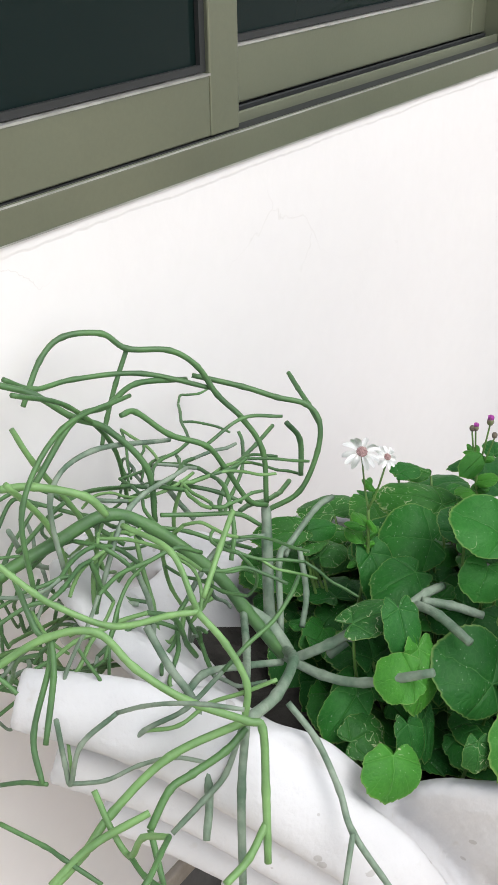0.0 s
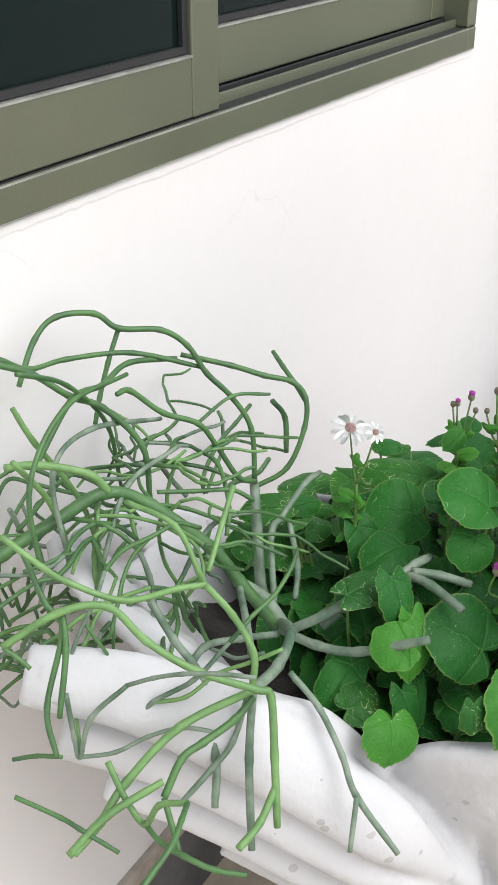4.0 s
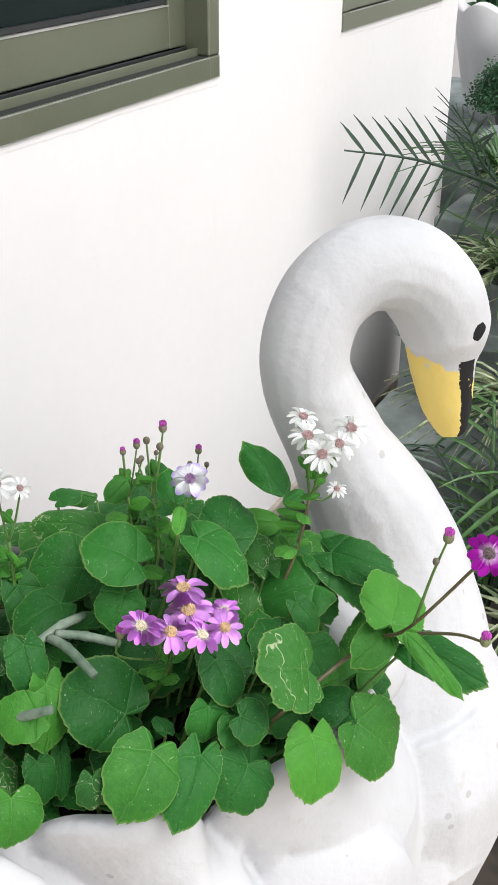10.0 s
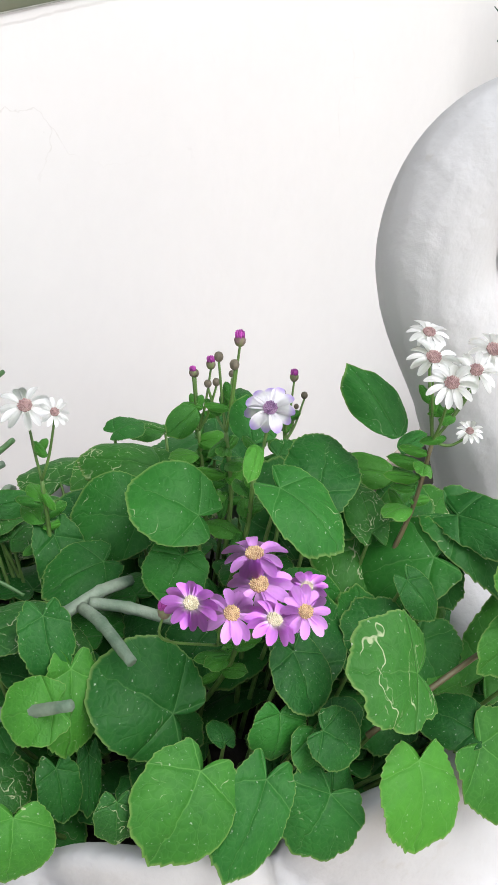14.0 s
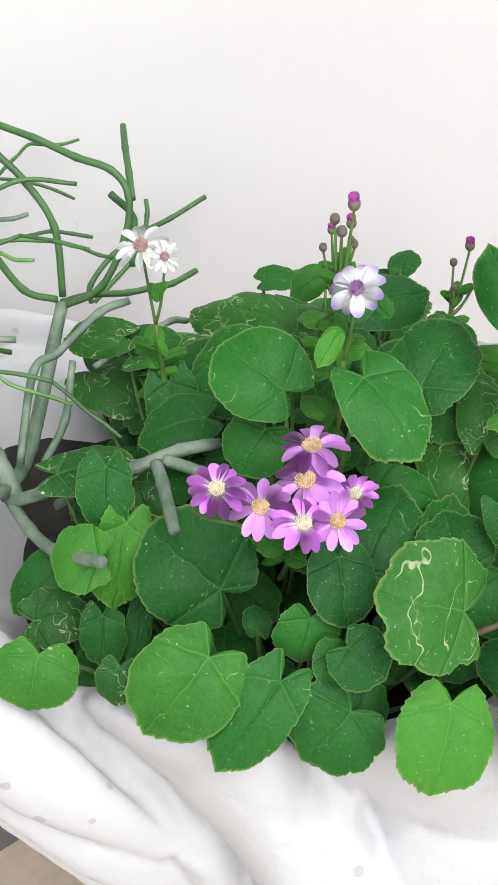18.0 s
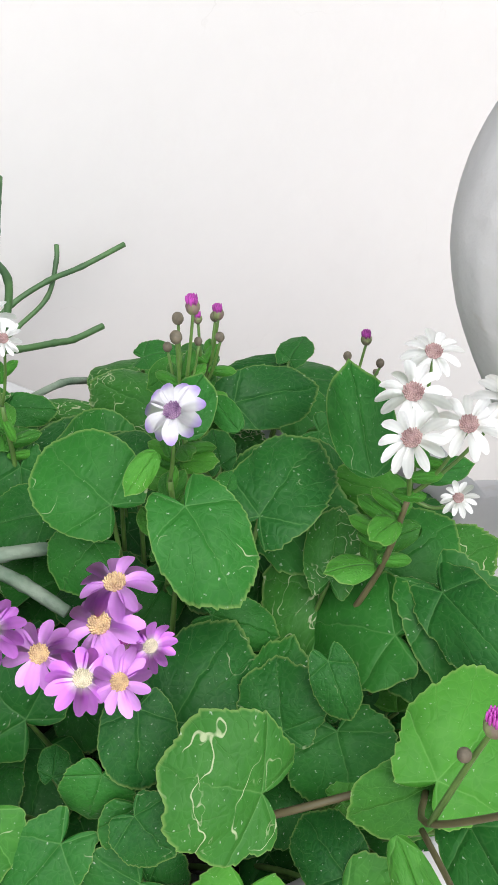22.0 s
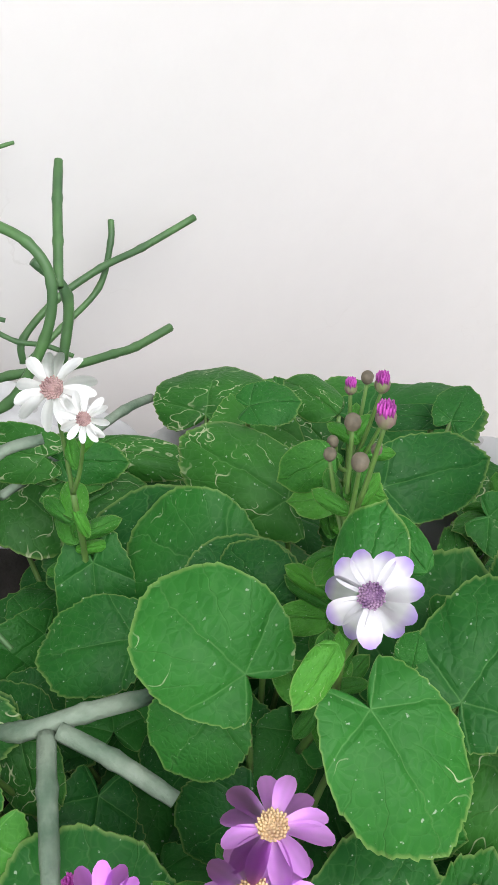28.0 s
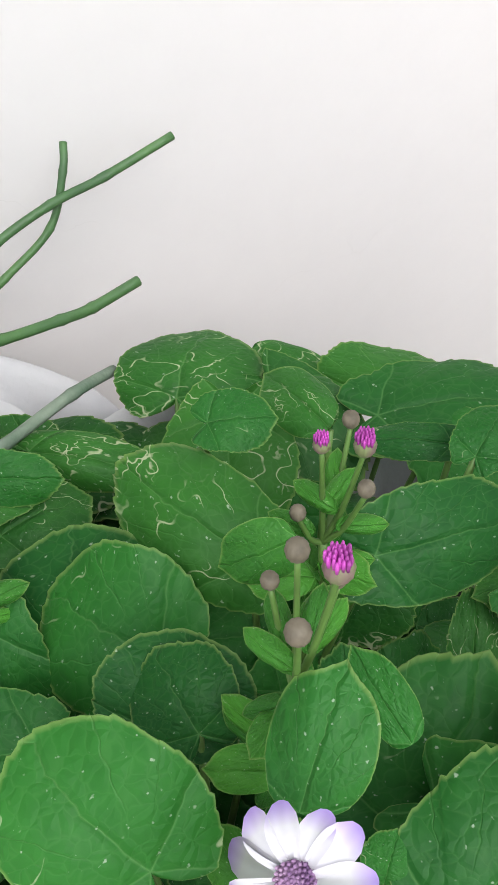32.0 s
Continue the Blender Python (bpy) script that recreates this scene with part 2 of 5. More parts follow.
add_cracks(PLASTER, 0.28)
PLINTH = material("grey cement plinth", (0.16, 0.155, 0.15), 0.9, scale=5, bump=0.5, vary=0.4)
SKIRT = material("tan cement edge", (0.5, 0.44, 0.37), 0.85, scale=14, bump=0.4, vary=0.3)
ALU = material("olive anodised aluminium", (0.21, 0.225, 0.16), 0.3, 0.55, scale=3, bump=0.03, bump_scale=200, vary=0.12, grain=0.1)
ALU_EDGE = material("bare aluminium edge and edge highlight", (0.6, 0.6, 0.56), 0.4, 0.5, scale=20, vary=0.3)
# gaskets, and the painted shade between the window tracks
RUBBER_AND_SHADE = material("black rubber gasket and track shade", (0.02, 0.022, 0.022), 0.6)
SOIL = material("damp potting soil", (0.034, 0.03, 0.026), 0.95, spots=(0.014, 0.012, 0.01), scale=30, bump=1.0, bump_scale=90)
PAVING = material("worn concrete paving", (0.62, 0.51, 0.38), 0.9, spots=(0.4, 0.34, 0.27), scale=3.0, bump=0.35, bump_scale=50)
JOINT = material("dark paving joint", (0.1, 0.095, 0.09), 0.95, scale=20, vary=0.3)
GREY = material("weathered grey green concrete", (0.25, 0.285, 0.275), 0.85, spots=(0.13, 0.16, 0.145), scale=7, bump=0.5, bump_scale=45)
TEAL = material("peeling teal paint on concrete", (0.03, 0.14, 0.17), 0.6, spots=(0.03, 0.027, 0.025), scale=14, bump=0.6, bump_scale=40)
CRUST = material("crumbling dark brown concrete", (0.1, 0.085, 0.075), 0.9, spots=(0.03, 0.027, 0.026), scale=12, bump=1.0, bump_scale=35)
BLACKTUB = material("black rubber tub", (0.03, 0.03, 0.032), 0.6, scale=10, vary=0.4, bump=0.3)
TERRA = material("orange red plastic pot", (0.6, 0.14, 0.07), 0.5, scale=8)
STEM = material("green flower stalk", (0.13, 0.26, 0.055), 0.5, scale=30, vary=0.35)
STEM_RED = material("brownish flower stalk", (0.15, 0.13, 0.06), 0.5, scale=30, vary=0.3)
STICKS = [
    material("mid green succulent stem", (0.085, 0.2, 0.06), 0.5, spots=(0.05, 0.125, 0.045), scale=22, bump=0.3, bump_scale=120),
    material("grey green old stem", (0.25, 0.32, 0.24), 0.65, spots=(0.085, 0.155, 0.095), scale=34, bump=0.5, bump_scale=120),
    material("light green young stem", (0.19, 0.36, 0.12), 0.5, spots=(0.12, 0.25, 0.08), scale=22, bump=0.3, bump_scale=120),
]
# the first is darkened further to paint in the shade on lower leaves
BLADES = [
    leaf_material("dark green leaf with shade in its colour", (0.016, 0.126, 0.021), False),
    leaf_material("light green leaf", (0.042, 0.21, 0.028), False),
    leaf_material("leaf with pale miner tracks", (0.024, 0.138, 0.022), True),
]
PETALS = {
    "pink": petal_material("pink petal", (0.88, 0.62, 0.93), (0.85, 0.49, 0.92), 0.13),
    "young": petal_material("pink petal with white foot", (0.95, 0.92, 0.95), (0.82, 0.38, 0.9), 0.16),
    "magenta": petal_material("magenta petal", (0.85, 0.7, 0.85), (0.5, 0.02, 0.5), 0.2),
    "white": petal_material("white petal", (0.93, 0.93, 0.92), (0.95, 0.95, 0.95), 0.3),
    "lavender": petal_material("white petal with lavender tip", (0.86, 0.85, 0.88), (0.6, 0.47, 0.83), 0.74),
}
DISCS = {
    "pink": material("yellow pollen disc", (0.8, 0.6, 0.34), 0.8, spots=(0.5, 0.32, 0.2), scale=9, bump=0.3, bump_scale=30, grain=0.1),
    "young": material("cream floret disc", (0.85, 0.78, 0.6), 0.8, spots=(0.6, 0.55, 0.38), scale=9, bump=0.3, bump_scale=30, grain=0.1),
    "magenta": material("pale disc", (0.75, 0.6, 0.6), 0.8, spots=(0.45, 0.25, 0.3), scale=400, bump=1.0, bump_scale=500),
    "white": material("brown disc", (0.55, 0.38, 0.36), 0.8, spots=(0.33, 0.2, 0.2), scale=9, bump=0.3, bump_scale=30, grain=0.1),
    "lavender": material("dark purple disc", (0.42, 0.27, 0.42), 0.8, spots=(0.16, 0.07, 0.2), scale=7, bump=0.3, bump_scale=30, grain=0.1),
}
BUD = material("purple flower bud", (0.58, 0.08, 0.5), 0.55, scale=200, vary=0.5)
BUD_GREEN = material("greenish flower cup", (0.2, 0.24, 0.1), 0.6, spots=(0.22, 0.14, 0.14), scale=120, vary=0.4)
BUD_GREY = material("dull brown bud", (0.2, 0.17, 0.12), 0.7, scale=200, vary=0.4)
PALM = material("dark palm leaflet", (0.035, 0.085, 0.045), 0.4, scale=20, vary=0.4)
PALM_PALE = material("yellow green palm leaflet", (0.33, 0.39, 0.19), 0.45, scale=20, vary=0.3)
FERN = material("feathery dark green foliage", (0.05, 0.16, 0.06), 0.6, scale=20, vary=0.4)
SPIDER = material("striped spider plant leaf", (0.5, 0.55, 0.33), 0.45, spots=(0.06, 0.16, 0.045), scale=24)
GRASSY = material("grass green strap leaf", (0.08, 0.2, 0.045), 0.45, scale=20, vary=0.4)


def glass_material():
    m = bpy.data.materials.new("dark tinted window glass")
    m.use_nodes = True
    b = m.node_tree.nodes["Principled BSDF"]
    b.inputs["Base Color"].default_value = (0.006, 0.013, 0.012, 1)
    b.inputs["Roughness"].default_value = 0.04
    b.inputs["Specular IOR Level"].default_value = 0.12
    return m


GLASS = glass_material()


HEAD_V = 0.165
BILL = (-0.49, -1.0, -1.285)


def swan_material():
    """White painted concrete, with a yellow bill, a black bill ridge and black eyes where the body's own shape has them."""
    m = bpy.data.materials.new("painted concrete swan")
    m.use_nodes = True
    n, l = m.node_tree.nodes, m.node_tree.links
    b = n["Principled BSDF"]
    b.inputs["Roughness"].default_value = 0.75
    b.inputs["Specular IOR Level"].default_value = 0.15
    co = n.new("ShaderNodeTexCoord")
    sep = n.new("ShaderNodeSeparateXYZ")
    l.new(co.outputs["Object"], sep.inputs[0])
    grime = n.new("ShaderNodeTexNoise")
    grime.inputs["Scale"].default_value, grime.inputs["Detail"].default_value = 5, 8
    fine = n.new("ShaderNodeTexNoise")
    fine.inputs["Scale"].default_value, fine.inputs["Detail"].default_value = 45, 8
    pits = n.new("ShaderNodeTexVoronoi")
    pits.inputs["Scale"].default_value = 26
    for t in (grime, fine, pits):
        l.new(co.outputs["Object"], t.inputs["Vector"])
    ramp = n.new("ShaderNodeValToRGB")
    ramp.color_ramp.elements[0].position, ramp.color_ramp.elements[1].position = 0.3, 0.56
    ramp.color_ramp.elements[0].color, ramp.color_ramp.elements[1].color = (0.49, 0.49, 0.497, 1), (0.57, 0.567, 0.577, 1)
    l.new(grime.outputs["Fac"], ramp.inputs["Fac"])
    # paint gone along broken edges
    chip = math_node(n, l, "MULTIPLY", math_node(n, l, "SUBTRACT", fine.outputs["Fac"], 0.66, True), 12.0, True)

    def over(base, fac, rgb):
        k = n.new("ShaderNodeMix")
        k.data_type = "RGBA"
        l.new(fac, k.inputs[0])
        l.new(base, k.inputs[6])
        k.inputs[7].default_value = (*rgb, 1)
        return k.outputs[2]

    out = over(ramp.outputs[0], math_node(n, l, "MULTIPLY", chip, 0.35), (0.45, 0.42, 0.38))
    dent = math_node(n, l, "MULTIPLY", math_node(n, l, "LESS_THAN", pits.outputs["Distance"], 0.13), math_node(n, l, "GREATER_THAN", grime.outputs["Fac"], 0.53))
    out = over(out, math_node(n, l, "MULTIPLY", dent, 0.45), (0.3, 0.28, 0.26))
    # bill: beyond a slanting line on the head, with a ragged edge
    ragged = math_node(n, l, "MULTIPLY", math_node(n, l, "SUBTRACT", fine.outputs["Fac"], 0.5), 0.055)
    line = math_node(n, l, "ADD", math_node(n, l, "MULTIPLY", sep.outputs[0], BILL[0]), math_node(n, l, "MULTIPLY", sep.outputs[2], BILL[1]))
    bill = math_node(n, l, "GREATER_THAN", math_node(n, l, "ADD", line, ragged), BILL[2])
    above = math_node(n, l, "GREATER_THAN", sep.outputs[2], 0.935)
    front = math_node(n, l, "GREATER_THAN", math_node(n, l, "ADD", sep.outputs[0], math_node(n, l, "MULTIPLY", sep.outputs[2], 0.6)), 1.0)
    bill = math_node(n, l, "MULTIPLY", bill, math_node(n, l, "MULTIPLY", above, front))
    out = over(out, math_node(n, l, "MULTIPLY", bill, math_node(n, l, "SUBTRACT", 1.0, math_node(n, l, "MULTIPLY", chip, 0.8))), (0.8, 0.61, 0.18))
    off = math_node(n, l, "ABSOLUTE", math_node(n, l, "SUBTRACT", sep.outputs[1], HEAD_V))
    # black band along each side of the bill, towards its front
    mid = math_node(n, l, "ADD", sep.outputs[0], math_node(n, l, "MULTIPLY", sep.outputs[2], 0.22))
    mid = math_node(n, l, "ADD", mid, math_node(n, l, "MULTIPLY", ragged, 0.35))
    ridge = math_node(n, l, "MULTIPLY", math_node(n, l, "GREATER_THAN", mid, 0.6965), math_node(n, l, "LESS_THAN", mid, 0.7165))
    side = math_node(n, l, "MULTIPLY", math_node(n, l, "GREATER_THAN", off, 0.008), math_node(n, l, "LESS_THAN", sep.outputs[2], 1.078))
    worn = math_node(n, l, "LESS_THAN", fine.outputs["Fac"], 0.62)
    ridge = math_node(n, l, "MULTIPLY", math_node(n, l, "MULTIPLY", ridge, side), math_node(n, l, "MULTIPLY", above, worn))
    out = over(out, ridge, (0.02, 0.02, 0.02))
    for side in (-1, 1):
        dist = n.new("ShaderNodeVectorMath")
        dist.operation = "DISTANCE"
        l.new(co.outputs["Object"], dist.inputs[0])
        dist.inputs[1].default_value = (0.472, HEAD_V + side * 0.05, 1.118)
        eye = math_node(n, l, "LESS_THAN", math_node(n, l, "ADD", dist.outputs["Value"], math_node(n, l, "MULTIPLY", ragged, 0.3)), 0.0105)
        out = over(out, eye, (0.015, 0.016, 0.017))
    l.new(out, b.inputs["Base Color"])
    bp = n.new("ShaderNodeBump")
    bp.inputs["Strength"].default_value, bp.inputs["Distance"].default_value = 0.4, 0.007
    hole = math_node(n, l, "MULTIPLY", dent, -1.6)
    l.new(math_node(n, l, "ADD", math_node(n, l, "ADD", fine.outputs["Fac"], grime.outputs["Fac"]), hole), bp.inputs["Height"])
    l.new(bp.outputs[0], b.inputs["Normal"])
    return m


# ---- builders ----
def mesh_of(name, bm, mat, smooth=False):
    me = bpy.data.meshes.new(name)
    bm.to_mesh(me)
    bm.free()
    if mat:
        me.materials.append(mat)
    if smooth:
        me.polygons.foreach_set("use_smooth", [True] * len(me.polygons))
    return me


def part(name, bm, mat, parent, label="", smooth=False):
    ob = new(name, bm if isinstance(bm, bpy.types.Mesh) else mesh_of(name, bm, mat, smooth))
    ob.parent = parent
    if label:
        tagged(ob, label)
    return ob


def thing(name, label, category, group="", kind="", at=None):
    ob = new(name)
    ob.empty_display_size = 0.05
    if at:
        ob.location = at
    return tagged(ob, label, category, group, kind)


def box(bm, x0, x1, y0, y1, z0, z1, bevel=0.0):
    r = bmesh.ops.create_cube(bm, size=1.0, matrix=Matrix.LocRotScale(((x0 + x1) / 2, (y0 + y1) / 2, (z0 + z1) / 2), None, (abs(x1 - x0), abs(y1 - y0), abs(z1 - z0))))
    if bevel:
        edges = list({e for v in r["verts"] for e in v.link_edges})
        bmesh.ops.bevel(bm, geom=edges, offset=bevel, segments=2, affect="EDGES", profile=0.5)
    return bm


def boxed(x0, x1, y0, y1, z0, z1, bevel=0.0):
    return box(bmesh.new(), x0, x1, y0, y1, z0, z1, bevel)


def smooth_path(points, steps=5):
    """Catmull-Rom through the points."""
    p = [Vector(q) for q in points]
    p = [2 * p[0] - p[1]] + p + [2 * p[-1] - p[-2]]
    out = []
    for i in range(1, len(p) - 2):
        for k in range(steps):
            t = k / steps
            a, b, c, d = p[i - 1 : i + 3]
            out.append(0.5 * (2 * b + (c - a) * t + (2 * a - 5 * b + 4 * c - d) * t * t + (3 * b - a - 3 * c + d) * t**3))
    out.append(p[-2])
    return out


def tube(bm, path, radii, sides=8, squash=1.0, thin=1.0):
    """A capped tube along a path; radii is one number or one for each point."""
    n = len(path)
    if isinstance(radii, (int, float)):
        radii = [radii] * n
    up = Vector((0.13, 0.21, 0.97))
    rings = []
    for i, p in enumerate(path):
        d = (path[min(i + 1, n - 1)] - path[max(i - 1, 0)]).normalized()
        s = d.cross(up)
        if s.length < 0.05:
            s = d.cross(Vector((1, 0, 0)))
        s.normalize()
        w = s.cross(d)
        up = w
        rings.append([bm.verts.new(p + radii[i] * (thin * math.cos(a) * s + squash * math.sin(a) * w)) for a in [2 * math.pi * k / sides for k in range(sides)]])
    for a, b in zip(rings, rings[1:]):
        for k in range(sides):
            bm.faces.new((a[k], a[(k + 1) % sides], b[(k + 1) % sides], b[k]))
    bm.faces.new(rings[0][::-1])
    bm.faces.new(rings[-1])
    return bm


def basis(at, normal, tip, size=1.0):
    """A pose whose z is the normal and whose y points to the tip."""
    z = Vector(normal).normalized()
    y = Vector(tip)
    y = (y - z * y.dot(z)).normalized()
    x = y.cross(z)
    m = Matrix((x, y, z)).transposed().to_4x4()
    return Matrix.Translation(at) @ m @ Matrix.Scale(size, 4)


# ---- the wall, its windows and the ground ----
WALL_Y = 0.97
FRAME_Z = 1.254


def wall_with_openings():
    """A slab with two window openings cut through, as upright strips and the pieces under and over the openings."""
    bm = bmesh.new()
    y0, y1, top, base = WALL_Y, WALL_Y + 0.22, 3.2, 0.235
    holes = [(-1.6, 1.828, FRAME_Z, 2.5), (2.385, 3.08, FRAME_Z + 0.01, 2.5)]
    xs = [-3.2] + [v for h in holes for v in h[:2]] + [3.225]
    for k in range(0, len(xs), 2):
        box(bm, xs[k], xs[k + 1], y0, y1, base, top)
    for a, b, lo, hi in holes:
        box(bm, a, b, y0, y1, base, lo)
        box(bm, a, b, y0, y1, hi, top)
    bmesh.ops.remove_doubles(bm, verts=bm.verts, dist=0.0005)
    return bm


wall = tagged(new("wall_north", mesh_of("wall_north", wall_with_openings(), PLASTER)), "white painted plaster house wall with fine cracks", "wall", kind="structure")
plinth = tagged(new("plinth", mesh_of("plinth", boxed(-3.2, 3.225, WALL_Y + 0.004, WALL_Y + 0.22, 0.0, 0.2), PLINTH)), "dark grey cement plinth under the white wall", "wall", kind="structure")
edge = tagged(new("trim", mesh_of("trim", boxed(-3.2, 3.225, WALL_Y - 0.012, WALL_Y + 0.2, 0.2, 0.235, 0.004), SKIRT)), "tan cement edge strip along the wall foot", "trim", kind="structure")
room = bmesh.new()
box(room, -3.2, 3.2, WALL_Y + 1.6, WALL_Y + 1.7, 0.0, 3.2)
tagged(new("wall_inside", mesh_of("wall_inside", room, PLINTH)), "dim inner wall behind the windows", "wall", kind="structure")
ground = tagged(new("ground", mesh_of("ground", boxed(-60, 60, -60, 60, -0.3, 0.0), PAVING)), "worn grey brown concrete paving", "ground", kind="structure")


def ragged_strip(x0, x1, z):
    """A thin lip of cement under a frame, with an uneven lower edge."""
    bm = bmesh.new()
    r = random.Random(6)
    rows, n = [], int((x1 - x0) / 0.006)
    for i in range(n + 1):
        x = x0 + (x1 - x0) * i / n
        low = z - 0.0135 - 0.0035 * noise.noise(Vector((x * 9, z, 0))) - 0.002 * noise.noise(Vector((x * 60, z, 3))) + r.uniform(-0.0004, 0.0004)
        rows.append([bm.verts.new(p) for p in ((x, WALL_Y - 0.0008, z), (x, WALL_Y - 0.0006, low + 0.004), (x, WALL_Y + 0.0002, low))])
    for a, b in zip(rows, rows[1:]):
        for k in range(2):
            bm.faces.new((a[k], a[k + 1], b[k + 1], b[k]))
    return bm


def sliding_window(name, x0, x1, z0, z1, stiles):
    """Outer frame, two sashes on two tracks, gaskets and glass."""
    w = tagged(new(name), "olive brown aluminium sliding window with dark glass", "window", kind="structure")
    y, f = WALL_Y - 0.003, 0.038
    part("window_frame", boxed(x0, x1, y, WALL_Y + 0.1, z0, z0 + f, 0.003), ALU, w)
    part("window_frame", boxed(x0, x1, y, WALL_Y + 0.1, z1 - f, z1, 0.003), ALU, w)
    for a in (x0, x1 - f):
        part("window_frame", boxed(a, a + f, y + 0.001, WALL_Y + 0.1, z0 + f + 0.001, z1 - f - 0.001, 0.003), ALU, w)
    # black strip stands in for the shade down in the track groove
    part("groove", boxed(x0 + f, x1 - f, WALL_Y + 0.001, WALL_Y + 0.098, z0 + f - 0.0004, z0 + f + 0.0008), RUBBER_AND_SHADE, w, "black strip painted as shade in the track groove")
    part("mitre", boxed(x1 - f - 0.0012, x1 - f, y - 0.0007, y + 0.002, z0 + 0.003, z0 + f), ALU_EDGE, w, "worn bright corner joint")
    # rear tracks coloured black as if in shade, only the front one is aluminium
    for k, yy in enumerate((0.02, 0.042, 0.066)):
        part("track", boxed(x0 + f, x1 - f, WALL_Y + yy, WALL_Y + yy + 0.005, z0 + f, z0 + f + 0.014, 0.001), ALU if k == 0 else RUBBER_AND_SHADE, w)
    # thin bright strips: edge wear plus the highlight, put in as colour
    part("worn_highlight", boxed(x0 + 0.002, x1 - 0.002, y - 0.0006, y + 0.002, z0 + 0.0002, z0 + 0.0018), ALU_EDGE, w, "worn edge of the frame with a painted highlight")
    part("worn_highlight", boxed(x0 + f, x1 - f, y - 0.0006, y + 0.002, z0 + f - 0.002, z0 + f - 0.0006), ALU_EDGE, w, "worn edge of the frame with a painted highlight")
    part("sill_strip", ragged_strip(x0 - 0.008, x1 - 0.004, z0 - 0.0005), PLASTER, w, "thin white cement lip")
    for k, (a, b) in enumerate(stiles):
        d = 0.002 if k % 2 == 0 else 0.045
        lo, s, r = z0 + f + (0.002 if k % 2 == 0 else 0.016), 0.056, 0.068
        sash = part("sash", boxed(a, a + s, WALL_Y + d, WALL_Y + d + 0.03, lo, z1 - f, 0.002), ALU, w)
        part("stile", boxed(b - s, b, WALL_Y + d, WALL_Y + d + 0.03, lo, z1 - f, 0.002), ALU, sash)
        part("rail", boxed(a + s, b - s, WALL_Y + d + 0.001, WALL_Y + d + 0.029, lo, lo + r, 0.002), ALU, sash)
        part("bead", boxed(a + s, b - s, WALL_Y + d - 0.001, WALL_Y + d + 0.012, lo + r, lo + r + 0.0025), ALU_EDGE, sash, "worn bright edge bead")
        part("gasket", boxed(a + s, b - s, WALL_Y + d + 0.006, WALL_Y + d + 0.012, lo + r + 0.004, lo + r + 0.012), RUBBER_AND_SHADE, sash)
        part("gasket", boxed(b - s - 0.01, b - s, WALL_Y + d + 0.006, WALL_Y + d + 0.012, lo + r + 0.012, z1 - f), RUBBER_AND_SHADE, sash)
        part("pane", boxed(a + s, b - s, WALL_Y + d + 0.013, WALL_Y + d + 0.018, lo + r, z1 - f), GLASS, sash)
    return w


sliding_window("window_1", -1.6, 1.828, FRAME_Z, 2.5, [(0.0, 1.003), (0.93, 1.792), (-1.56, -0.9), (-0.94, 0.05)])
sliding_window("window_2", 2.385, 3.08, FRAME_Z + 0.01, 2.5, [(2.42, 2.76), (2.72, 3.04)])

# ---- the swan planter ----
SWAN_AT, SWAN_TURN = (0.7826, 0.5217, 0.0), -40.0
SWAN = pose(*SWAN_AT, 0, 0, SWAN_TURN)
BODY_U, BODY_V = 0.03, 0.105


def rim_point(a):
    """Plan of the rim: longer towards the tail, with scalloped feather lobes."""
    c, s = math.cos(a), math.sin(a)
    ru, rv = (0.28 if c > 0 else 0.43), 0.25 - 0.06 * max(0, -c)
    return ru * math.copysign(abs(c) ** 0.9, c), rv * math.copysign(abs(s) ** 0.9, s)


NOTCHES = (-0.62, -0.36, -0.155, 0.02, 0.27, 0.5)


